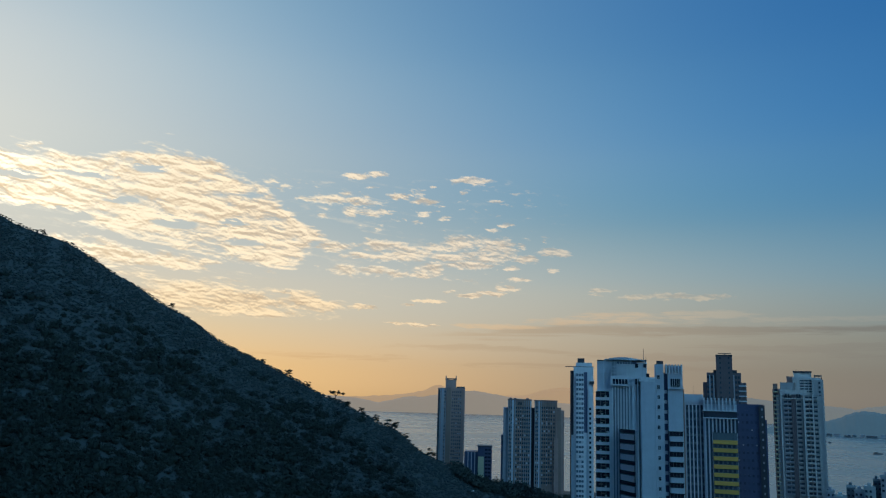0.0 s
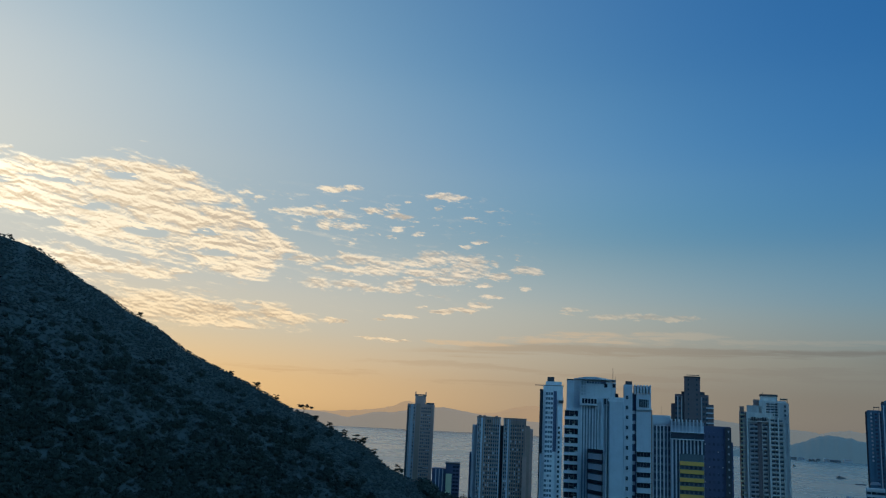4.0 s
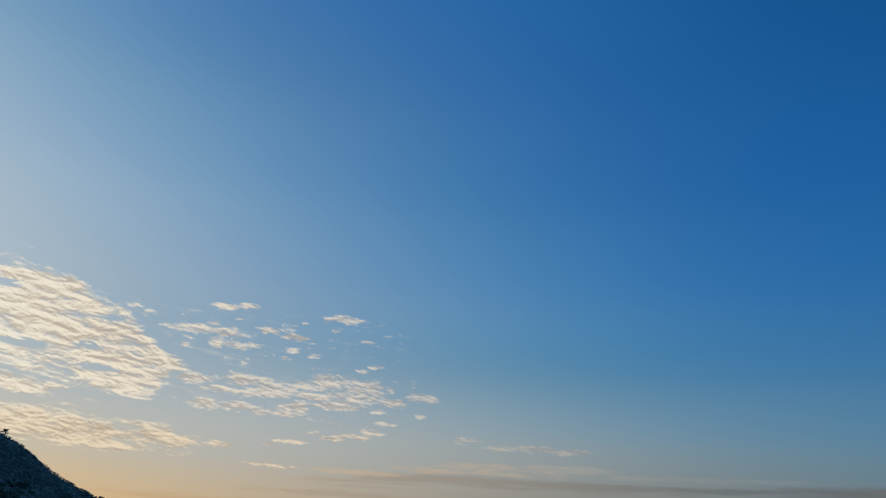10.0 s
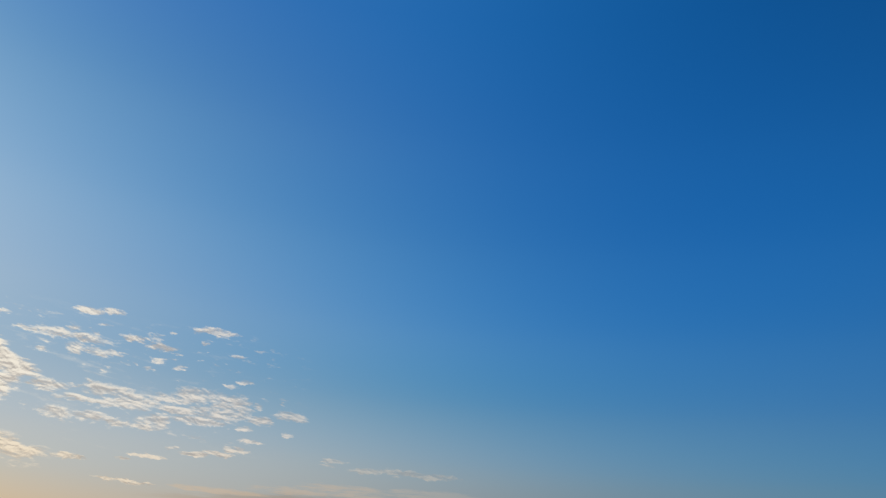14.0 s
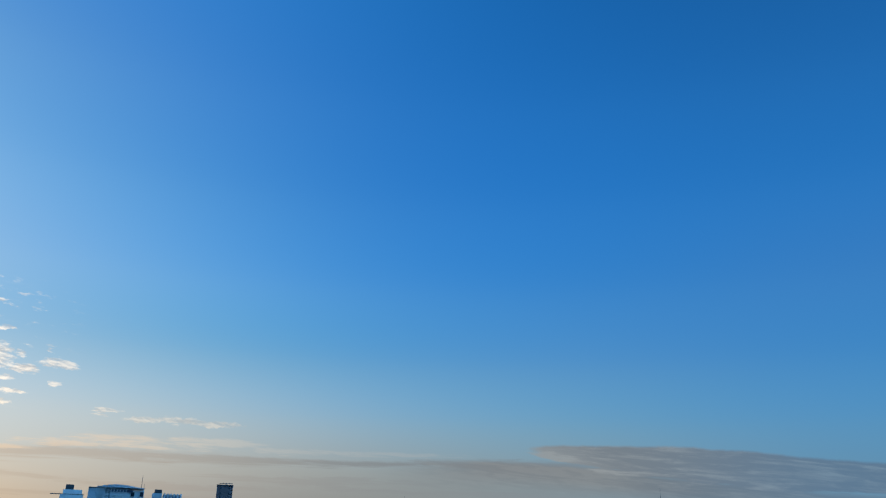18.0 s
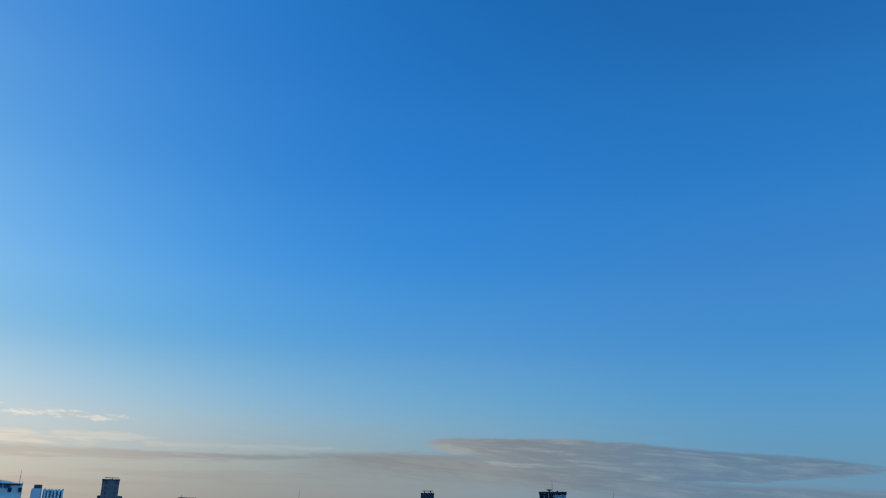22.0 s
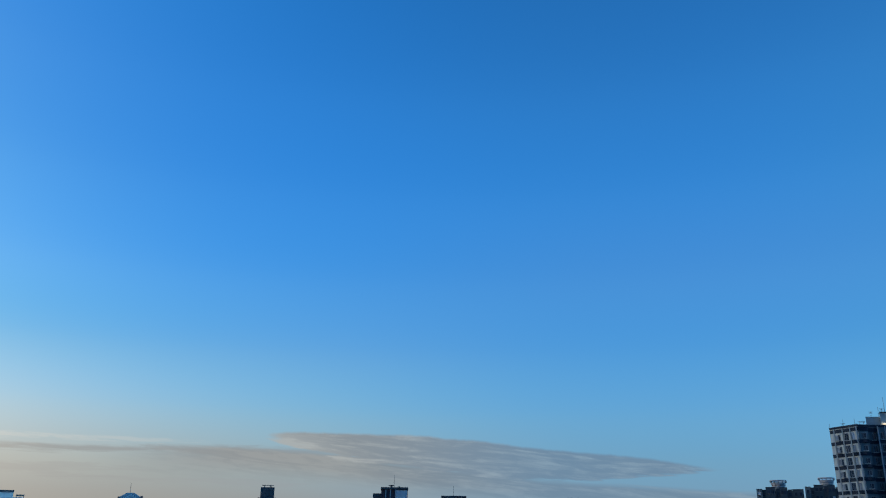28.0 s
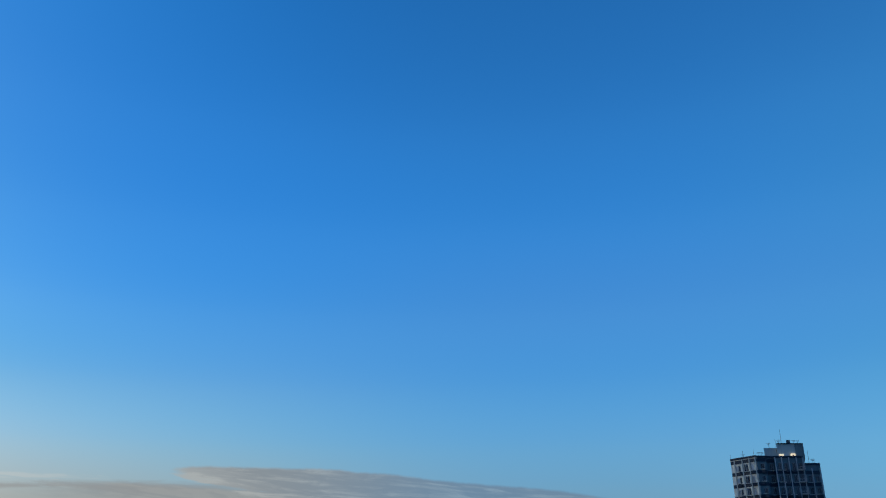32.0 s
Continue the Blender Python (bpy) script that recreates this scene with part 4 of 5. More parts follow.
# balcony wing
box_part("slab_wall", -13.98, -11.81, 0.5, 6, 0, 73.11, PALE, C)
box_part("wall", -11.91, -9.10, 1.0, 8, 0, 73.35, WHITE, C)
box_part("cap", -13.98, -11.81, 0.3, 6.2, 73.02, 73.30, DARK, C)
PITCH = 49.76 - 46.46
BALC = steps(62.81, 27.17, 2.97)
clutter = random.Random(17)
for z in BALC:
    ledge = part("balcony", Block().box(-2.45, 2.45, -0.9, 0.5, -2.97, -2.1), WHITE, C)
    ledge.location = (-12.09, 0.4, z)
    part("slab", Block().box(-2.6, 2.6, -1.25, 0.5, -0.2, 0.0), PALE, ledge)
    part("window", Block().box(-2.3, 2.3, -0.2, 0.5, -2.1, -0.2), GLASS, ledge)
    for x in (-2.3, -0.7, 0.9, 2.2):
        part("mullion", Block().box(x - 0.08, x + 0.08, -0.35, 0.3, -2.2, -0.22), SLOT, ledge)
    x = clutter.uniform(-1.6, 0.6)
    part("awning", Block().box(x, x + 1.5, -1.7, -0.3, -1.0, -0.85).box(x, x + 1.5, -1.75, -1.65, -1.15, -0.85), RUST, ledge)
    x = clutter.uniform(-1.8, 1.2)
    part("air_conditioner", Block().box(x, x + 0.75, -0.8, -0.2, -2.1, -1.55), PALE if clutter.random() < 0.5 else GREY, ledge)
    x = clutter.uniform(-2.2, 1.4)
    part("rail", Block().box(x, x + 0.9, -0.95, -0.85, -2.0, -1.9).box(x, x + 0.06, -0.95, -0.85, -2.2, -1.9).box(x + 0.84, x + 0.9, -0.95, -0.85, -2.2, -1.9), RUST, ledge)
box_part("side_pier", -9.94, -9.10, -0.8, 2, 0, 63.26, PALE, C)
# ribbed bay
box_part("wall", -9.28, -0.92, 0, 8, 0, 67.16, PALE, C)
for p in (1083, 1088, 1093, 1098, 1103.5, 1108.5, 1113.5):
    box_part("rib", X(p), X(p + 2.4), -0.4, 0.2, Z(884,p) if p < 1096 else Z(761,p), Z(683,p), WHITE, C)
for p in (1085.6, 1090.6, 1095.6, 1100.8, 1106, 1111):
    box_part("slot", X(p), X(p + 2.2), -0.08, 0.2, Z(884,p) if p < 1096 else Z(761,p), Z(684,p), SLOT, C)
box_part("window_frame", -9.38, -3.60, -1.3, 0.2, 64.67, 67.61, WHITE, C)
for p in (1085, 1090.5, 1096, 1101.5, 1107):
    box_part("window", X(p), X(p + 4.4), -1.38, -1.2, 65.23, 66.85, GLASS, C)
for k in range(4):
    box_part("lattice_rail", -9.38, -2.77, -0.9, -0.6, Z(648 + 6 * k,1099), Z(646.4 + 6 * k,1099), WHITE, C)
for k in range(8):
    box_part("lattice_post", X(1082 + 4.9 * k), X(1083.2 + 4.9 * k), -0.92, -0.58, 67.52, 72.86, WHITE, C)
box_part("roof_room", -11.72, -2.58, 3, 12, 67.12, 73.42, PALE, C)
box_part("roof_room", -7.41, 2.58, 1.5, 14, 66.85, 72.74, WHITE, C)
canopy = Block()
for k in range(9):
    u, v = k / 9, (k + 1) / 9
    rise = [0.75 * math.sin(math.pi * min(1.0, q * 1.15)) for q in (u, v)]
    xa, xb = -11.53 + (2.58 - -11.53) * u, -11.53 + (2.58 - -11.53) * v
    canopy.prism([(xa, 0.5 - rise[0] * 1.6), (xb, 0.5 - rise[1] * 1.6), (xb, 14), (xa, 14)], 73.36, 73.55 + (rise[0] + rise[1]) / 2)
part("roof_canopy", canopy, PALE, C)
box_part("fascia", -7.60, -0.74, 1.2, 2.0, 72.13, 72.80, NAVY, C)
for p, y in ((1125, 646), (1140, 646), (1145, 664)):
    box_part("roof_window", X(p), X(p + 5.5), 1.3, 1.8, Z(y + 3.5,p), Z(y - 3.5,p), GLASS, C)
mast(C, 1.57, 4, 73.00, 77.77, 0.1)
mast(C, 2.39, 4, 73.00, 74.91, 0.08)
# Dark box in place of the shade below the roof lip.
box_part("painted_roof_void", -1.29, 5.14, -0.2, 1.2, 65.24, 67.70, DARK, C)
box_part("roof_lip", -1.47, 5.32, -0.7, 1.0, 67.13, 67.70, WHITE, C)
# banded bay on the oblique wall, nearer at its right end
def oblique(y0, y1, z0, z1, x0=-6.58, x1=-1.47):
    return Block().prism([(x0, -0.5 + y0), (x1, -8.5 + y0), (x1, -8.5 + y1), (x0, -0.5 + y1)], z0, z1)


part("bay_wall", oblique(0, 4, 0, 50.32 - 0.4), SLATE, C)
part("bay_side", Block().box(-1.57, -0.74, -8.4, 0.2, 0, 50.32 - 0.4), SLOT, C)
BANDS = steps(49.76, 25.47, PITCH)
pieces("spandrel", oblique(-0.7, 0.3, -0.95, 0.85, -6.39, -1.84), WHITE, C, [(0, 0, z - PITCH * 0.52) for z in BANDS])
pieces("band_window", oblique(-0.25, 0.3, -0.55, 0.6), GLASS, C, [(0, 0, z) for z in BANDS])
pieces("sunshade", oblique(-1.1, 0.3, -0.1, 0.1), BAND, C, [(0, 0, z + 0.1) for z in BANDS])
for p in (1119, 1128.5, 1133):
    box_part("rib", X(p), X(p + 2.2), -0.7, 0.4, 0, Z(671,p), WHITE if p > 1125 else PALE, C)
box_part("slot", -0.22, 0.19, -0.1, 0.4, 0, 64.64, SLOT, C)
# blank shaft and window shaft
box_part("shaft", 0.55, 5.14, -1.4, 6, 0, 67.16, PALE, C)
box_part("shaft_cap", 0.00, 5.14, -1.5, 4, 66.22, 66.97, WHITE, C)
box_part("window_shaft", 5.23, 8.06, -0.6, 9, 0, 72.15, PALE, C)
box_part("roof_tank", 5.78, 7.97, 0, 5, 72.06, 73.29, DARK, C)
pieces("small_window", win(0.75, 1.25), GLASS, C, [(6.33, -0.6, z) for z in steps(67.81, 27.10, PITCH)], rim=Block().box(-0.5, 0.5, -0.28, 0.1, 0.63, 0.72).box(-0.5, 0.5, -0.28, 0.1, -0.74, -0.63).box(-0.03, 0.03, -0.16, 0.1, -0.63, 0.63).mesh("frame", WHITE))
# Navy paint carries the darkness of this set-back strip.
box_part("recess", 8.02, 9.51, 0.6, 6, 0, 69.37, NAVY, C)
pieces("ledge", Block().box(-0.75, 0.75, -0.9, 0.3, -0.9, 0.2), PALE, C, [(8.33, 0.8, z) for z in steps(63.36, 27.22, PITCH)])
# right wing
box_part("wall", 9.33, 14.12, -0.8, 12, 0, 69.25, PALE, C)
box_part("end_wall", 14.12, 14.57, 0.2, 12, 0, 63.89, BROWN, C)
for k in range(6):
    box_part("roof_fin", X(1179 + 5.4 * k), X(1181.6 + 5.4 * k), -1.1, 1.5, 69.05, 72.16, WHITE, C)
box_part("roof_rail", 8.42, 14.03, 1.4, 1.7, 69.43, 71.87, PALE, C)
box_part("window", 10.24, 13.31, -1.0, -0.6, 64.76, 67.37, GLASS, C)
for k in range(4):
    box_part("mullion", X(1190.5 + 3.8 * k), X(1191.1 + 3.8 * k), -1.1, -0.7, 64.76, 67.37, PALE, C)
box_part("sill", 9.33, 14.48, -1.5, 0, 64.01, 64.48, WHITE, C)
RB = steps(49.42, 26.33, PITCH)
pieces("band_window", Block().box(-2.15, 2.15, -0.5, 0.3, -0.75, 0.75), GLASS, C, [(11.68, -0.8, z) for z in RB], rim=Block().box(-1.1, -1.02, -0.56, 0.1, -0.75, 0.75).box(-0.04, 0.04, -0.56, 0.1, -0.75, 0.75).box(1.02, 1.1, -0.56, 0.1, -0.75, 0.75).mesh("frame", SLOT))
pieces("spandrel", Block().box(-2.0, 2.0, -0.8, 0.3, -0.8, 0.8), PALE, C, [(11.68, -0.8, z - PITCH / 2) for z in RB])
pieces("sunshade", Block().box(-2.35, 2.35, -1.3, 0.3, -0.07, 0.07), BAND, C, [(11.68, -0.8, z + 0.7) for z in RB])

# front grid of this plot in metres: across and up
X = lambda c: -278.265 + 0.22117 * c
Z = lambda r, c=1258: 212.949 + -0.22654 * r + 0.00996 * c
DD = site("office_block", 17.94, 365.0, 22.0, 0, "grey office block with vertical white fins and yellow spandrels", "building")
box_part("wall", -11.64, -2.69, 1.5, 22, 0, 66.45, PALE, DD)
box_part("parapet", -11.64, -2.69, 1.2, 4, 63.66, 67.38, PALE, DD)
box_part("corner", -11.64, -10.07, 0.9, 4, 0, 66.35, TAN, DD)
for k in range(5):
    box_part("glazing", X(1215.0 + 6.6 * k), X(1219.4 + 6.6 * k), 1.38, 1.7, 0, 62.99, DUSK, DD)
    pieces("spandrel", Block().box(-0.48, 0.48, -0.1, 0.2, -0.45, 0.45), SLATE, DD, [(X(1217.2 + 6.6 * k), 1.38, z) for z in steps(60.5, 24.0, 3.27)])
    box_part("fin", X(1219.4 + 6.6 * k), X(1221.6 + 6.6 * k), 1.1, 1.7, 0, 63.45, WHITE, DD)
box_part("wall", -2.80, 10.49, 0, 20, 0, 63.53, PALE, DD)
for k in range(9):
    box_part("roof_fin", X(1247 + 6.6 * k), X(1249.4 + 6.6 * k), -0.7, 1.0, 61.01, 66.06, WHITE, DD)
box_part("roof_screen", -2.69, 10.49, 0.8, 1.4, 61.01, 65.14, MID, DD)
box_part("top_glazing", -2.58, 10.49, -0.2, 0.3, 58.03, 60.78, DUSK, DD)
for y in (727, 740):
    box_part("ledge", -2.91, 10.67, -0.9, 0.2, Z(y + 1.2,1275), Z(y - 0.6,1275), WHITE, DD)
for k in range(9):
    box_part("fin", X(1248.3 + 6.6 * k), X(1250.3 + 6.6 * k), -0.4, 0.2, 25.23 if k < 2 else 52.11, 58.03, WHITE, DD)
    box_part("glazing", X(1250.8 + 6.6 * k), X(1254.4 + 6.6 * k), -0.12, 0.3, 25.23 if k < 2 else 52.11, 57.80, DUSK, DD)
box_part("dark_storey", 0.86, 10.38, -0.1, 0.3, 25.36, 52.42, SLATE, DD)
YP = 48.35 - 45.08
YB = steps(48.35, 23.15, YP)
pieces("yellow_spandrel", Block().box(-4.75, 4.75, -0.6, 0.2, -0.8, 0.8), YELLOW, DD, [(5.69, 0, z) for z in YB])
for p in (1267, 1275, 1283, 1291, 1299):
    pieces("window", win(1.1, 1.2), DUSK, DD, [(X(p), -0.1, z - YP / 2) for z in YB])
mast(DD, -6.48, 5, 66.93, 71.12, 0.06)

# front grid of this plot in metres: across and up
X = lambda c: -420.649 + 0.32784 * c
Z = lambda r, c=1283: 305.115 + -0.34194 * r + 0.00742 * c
E1 = site("apartment_tower", 18.92, 540.0, 16.0, 0, "dark brown stepped apartment tower with a tall roof stack", "building")
box_part("wall", -12.92, 12.33, 2, 24, 0, 83.15, UMBER, E1)
box_part("upper_wall", -10.59, 9.42, 1, 20, 0, 88.97, UMBER, E1)
box_part("core", -4.97, 4.54, 0, 16, 0, 99.31, UMBER, E1)
box_part("stack_cap", -5.13, 4.71, -0.3, 16.3, 99.14, 100.01, DARK, E1)
part("rooftop_aerial", Block().box(-3.65, 4.22, 6, 6.6, 100.91, 101.29).drum(0.29, 6.3, 100.01, 101.22, 0.3), RUST, E1)
box_part("roof_box", -6.62, -4.97, 2, 10, 88.63, 90.69, DARK, E1)
box_part("roof_box", 4.54, 7.15, 2, 10, 88.63, 90.69, DARK, E1)
for p in (1255, 1262, 1278, 1287, 1298):
    box_part("pier", X(p), X(p + 2.2), 0.3 if 1266 < p < 1296 else 0.5, 1.6, 0, 87.60 if not 1266 < p < 1296 else 97.93, MID, E1)
ED = steps(80.98, 60.41, 3.05)
pieces("balcony", Block().box(-2.2, 2.2, -1.3, 0.4, -0.25, 0.55), PALE, E1, [(10.06, 2, z) for z in ED])
pieces("window", win(1.2, 1.5), DUSK, E1, [(x, 1, z) for z in steps(86.23, 60.06, 3.0) for x in (-9.83, -7.77, 6.50, 8.12)])
pieces("window", win(0.8, 1.2), DUSK, E1, [(x, 0, z) for z in steps(97.93, 60.06, 3.0) for x in (-2.50, 2.58)])

# front grid of this plot in metres: across and up
X = lambda c: -313.405 + 0.23496 * c
Z = lambda r, c=1334: 226.210 + -0.24453 * r + 0.01105 * c
F = site("office_block", 20.53, 400.0, 20.0, 0, "dark navy tiled office block with scattered pale windows", "building")
box_part("wall", -8.02, 4.83, 0, 22, 0, 63.28, NAVY, F)
box_part("upper_wall", -6.59, 4.83, 0.6, 20, 0, 66.01, NAVY, F)
box_part("corner_bay", 2.61, 5.17, -0.6, 12, 0, 65.63, DARK, F)
box_part("corner_step", 4.48, 5.87, 0.5, 10, 0, 59.26, NAVY, F)
pieces("window", win(0.9, 1.1), INKGLASS, F, [(x, 0, z) for z in steps(61.29, 24.53, 3.3) for x in (-6.11, -4.22, -2.32, -0.44, 1.44)])
pieces("window", win(0.6, 0.9), MID, F, [(4.01, -0.6, z) for z in steps(63.89, 24.79, 3.3)])
# A few windows get small pale panes.
rng = random.Random(4)
for _ in range(6):
    x, z = rng.choice((-6.11, -4.22, -2.32, -0.44, 1.44)), rng.choice(steps(61.29, 25.97, 3.3))
    part("lit_window", win(0.55, 0.6, 0.16), PANE, F, "small pale window").location = (x, 0, z)

# front grid of this plot in metres: across and up
X = lambda c: -473.851 + 0.33416 * c
Z = lambda r, c=1418: 307.967 + -0.35553 * r + 0.01469 * c
G = site("apartment_tower", 23.34, 590.0, 13.0, 0, "tall cream and grey apartment tower with balconies and stepped roof terraces", "building")
box_part("wall", -14.19, 13.88, 2, 24, 0, 80.12, SAGE, G)
# Warm sun on the left edge is painted in with tan and cream.
box_part("side_bay", -16.24, -11.81, 3, 20, 0, 84.13, TAN, G)
box_part("pavilion", -15.90, -13.17, 4, 8, 84.13, 87.42, BROWN, G)
box_part("upper_block", -11.47, -2.02, 4, 22, 0, 88.30, SAGE, G)
box_part("upper_block", -3.70, 13.22, 4, 24, 0, 91.78, IVORY, G)
box_part("crown", -3.03, 7.63, 6, 20, 91.39, 95.02, IVORY, G)
box_part("crown_rim", -3.36, 7.96, 5.6, 20.4, 94.83, 95.93, DARK, G)
box_part("right_bay", 7.63, 14.53, 3, 22, 0, 90.46, SAGE, G)
box_part("roof_frame", 9.28, 13.88, 5, 12, 92.63, 93.35, RUST, G)
for p in (1447, 1453, 1459):
    mast(G, X(p), 5.3, 90.10, 93.71, 0.25, "post")
box_part("roof_room", -7.40, -3.36, 6, 12, 88.33, 92.34, TAN, G)
box_part("terrace_wall", -11.81, 4.65, 1.0, 2.5, 80.03, 83.65, IVORY, G)
for p in (1392, 1397, 1412, 1417):
    box_part("arch_window", X(p), X(p + 3), 0.8, 1.2, 78.56, 80.73, DARK, G)
for p, pw, m, yd in ((1383, 3.0, IVORY, 0.9), (1388.4, 0.9, MID, 1.5), (1396.6, 0.9, SAGE, 1.5), (1403, 8, UMBER, 1.0), (1411.4, 1.0, SAGE, 1.2), (1420.6, 1.0, SAGE, 1.2), (1424, 3.4, IVORY, 0.5), (1434.6, 0.9, SAGE, 1.0), (1440, 2.6, IVORY, 0.4), (1449.4, 2.0, SAGE, 1.5), (1457.6, 2.6, SAGE, 1.7)):
    box_part("pier", X(p), X(p + pw), yd, 3, 0, Z(698,p), m, G)
GS = steps(77.23, 15.00, 2.85)
for p, bw, m, yy in ((1392.4, 1.4, MID, 1.9), (1400, 1.1, MID, 1.9), (1416, 1.6, SAGE, 2), (1430.8, 1.2, IVORY, 1.4), (1437.6, 0.9, IVORY, 1.4), (1445.8, 1.2, SAGE, 2)):
    pieces("balcony", Block().box(-bw, bw, -0.9, 0.3, -0.14, 0.0).box(-bw, bw, -0.9, -0.8, 0.0, 0.75), m, G, [(X(p), yy, z) for z in GS])
    pieces("window", win(bw * 1.7, 1.3), DUSK, G, [(X(p), yy, z + 1.35) for z in GS])
# Left-edge balconies carry that warm light in their cream colour.
pieces("side_bracket", Block().box(-0.25, 0.25, -1.2, 0.3, -0.5, 0.0), BROWN, G, [(-15.21, 3, z - 0.2) for z in steps(81.94, 13.98, 2.85)])
pieces("side_balcony", Block().box(-1.6, 1.6, -1.0, 0.3, -0.15, 0.5), CREAM, G, [(-14.19, 3, z) for z in steps(81.94, 13.98, 2.85)])
pieces("side_window", win(2.2, 1.5), DUSK, G, [(-14.19, 3, z + 1.25) for z in steps(81.94, 13.98, 2.85)])
for z in steps(89.97, 82.38, 1.75):
    box_part("terrace_opening", 0.65, 7.96, 3.8, 4.3, z - 0.75, z, DUSK, G)
for p in (1427, 1434.5):
    box_part("terrace_pier", X(p), X(p + 1.0), 3.6, 4.2, 81.66, 90.69, IVORY, G)
# Mid-grey panel on the wall paints the shade of a recess.
box_part("recess", -10.45, -5.04, 1.9, 2.2, 0, 78.10, MID, G)
box_part("cornice", -12.15, 10.60, 0.4, 2.4, 77.77, 78.31, IVORY, G)
pieces("window", win(1.2, 1.4), DUSK, G, [(12.24, 3, z) for z in steps(88.33, 15.88, 2.85)])
mast(G, -1.35, 9, 95.69, 97.51, 0.15)

# front grid of this plot in metres: across and up
X = lambda c: -597.677 + 0.40113 * c
Z = lambda r, c=1490: 416.445 + -0.42960 * r + 0.02138 * c
H = site("apartment_tower", 30.68, 740.0, 6.0, 0, "dark blue glass tower with a pitched crown and roof mast", "building")
box_part("wall", -20.31, 20.19, 1, 26, 0, 99.08, TEAL, H)
box_part("side_wall", -21.55, -18.26, 2, 20, 0, 98.14, DARK, H)
box_part("crown", -10.09, 9.57, 0, 24, 0, 104.72, TEAL, H)
part("pitched_roof", Block().prism([(-10.29, -0.4), (9.77, -0.4), (9.77, 24), (-10.29, 24)], 104.72, 109.51, 0.72), SLATE, H)
box_part("gable", -9.69, -8.06, -0.3, 3, 103.90, 106.09, DARK, H)
box_part("gable", 7.58, 9.57, -0.3, 3, 104.64, 106.81, DARK, H)
mast(H, -0.80, 10, 108.60, 117.35, 0.2)
for p in (1451, 1460, 1468, 1489, 1511, 1520, 1531, 1540):
    box_part("pier", X(p), X(p + 1.8), -0.7 if 1464 < p < 1513 else 0.3, 1.4, 0, Z(803,p) if 1464 < p < 1513 else Z(815,p), PALE if p in (1460, 1468, 1511) else TEAL, H)
for p0, p1 in ((1451, 1462), (1522, 1540)):
    box_part("roof_frame", X(p0), X(p1), 3, 3.5, Z(806,p0), Z(804.5,p0), RUST, H)
    mast(H, X(p0 + 1), 3.2, Z(813,p0), Z(805,p0), 0.25, "post")
    mast(H, X(p1 - 1), 3.2, Z(813,p0), Z(805,p0), 0.25, "post")
HS = steps(96.05, 24.41, 3.0)
for p in (1473, 1493.5, 1528.5):
    box_part("rib", X(p), X(p + 0.8), -0.3 if 1464 < p < 1513 else 0.7, 1.4, 0, Z(803,p) if 1464 < p < 1513 else Z(815,p), TEAL, H)
pieces("window", win(1.7, 1.5), INKGLASS, H, [(x, 1, z) for z in HS for x in (-13.96, -10.50, 14.11, 18.04)])
pieces("window", win(1.7, 1.5), INKGLASS, H, [(x, 0, z) for z in HS for x in (-6.04, -3.22, 2.80, 5.59)])
pieces("side_window", win(1.3, 1.4), PANE, H, [(-17.23, 1, z) for z in steps(96.54, 58.58, 3.0)])
for x, k in ((14.11, 4), (2.80, 9), (18.04, 7), (-3.22, 15), (5.59, 6), (-6.04, 12), (14.11, 5), (18.04, 4), (14.11, 8), (-6.04, 5), (-3.22, 20), (2.80, 17), (5.59, 21), (-10.50, 9)):
    part("lit_window", win(0.8, 0.7, 0.17), PANE, H, "small pale window").location = (x, 1 if abs(x) > 8 else 0, HS[k % len(HS)])

# low waterfront buildings
# front grid of this plot in metres: across and up
X = lambda c: -454.190 + 0.29884 * c
Z = lambda r, c=1520: 272.482 + -0.32299 * r + 0.02123 * c
for p0, p1, y, m, depth in ((1466, 1479, 872, MID, 0), (1499, 1514, 864, SLATE, 8), (1512, 1530, 869, MID, 4), (1528, 1547, 862, GREY, 2), (1544, 1556, 851, SLATE, 12), (1556, 1580, 843, MID, 6), (1478, 1500, 880, GREY, 0)):
    W = site("low_building", 26.40, 560.0, 14.0, 0, "low flat-roofed waterfront building with parapet", "building", "waterfront buildings")
    w_x = 0.04 + (p0 - 1520) * 0.325
    w_w = (p1 - p0) * 0.325
    top = 26.33 + (862 - y) * 0.345
    box_part("wall", w_x, w_x + w_w, depth, depth + 12, 0, top, m, W)
    box_part("parapet", w_x - 0.15, w_x + w_w + 0.15, depth - 0.15, depth + 0.4, top - 0.7, top + 0.5, GREY, W)
    box_part("roof_hut", w_x + w_w * 0.3, w_x + w_w * 0.62, depth + 4, depth + 8, top, top + 1.9, m, W)
    for k in range(max(2, int(w_w / 2.4))):
        for s in range(3):
            pane = part("window", win(1.2, 1.3), GLASS, W)
            pane.location = (w_x + 1.2 + k * 2.3, depth, top - 2.4 - 3 * s)
            part("sill", Block().box(-0.7, 0.7, -0.25, 0.1, -0.77, -0.65), MID, pane)

# front grid of this plot in metres: across and up
X = lambda c: -287.707 + 0.34581 * c
Z = lambda r, c=832: 281.917 + -0.33387 * r + 0.01142 * c
HUT = site("hut", 2.30, 524.0, 27.9, 0, "small pale flat-roofed hut among dark trees", "hut")
box_part("wall", -2.07, 2.08, 0, 4, 0, 0.61, MID, HUT)
box_part("roof", -2.42, 2.43, -0.4, 4.4, 0.61, 1.12, PALE, HUT)
box_part("door", -1.03, -0.34, -0.06, 0.1, 0, 0.28, DARK, HUT)
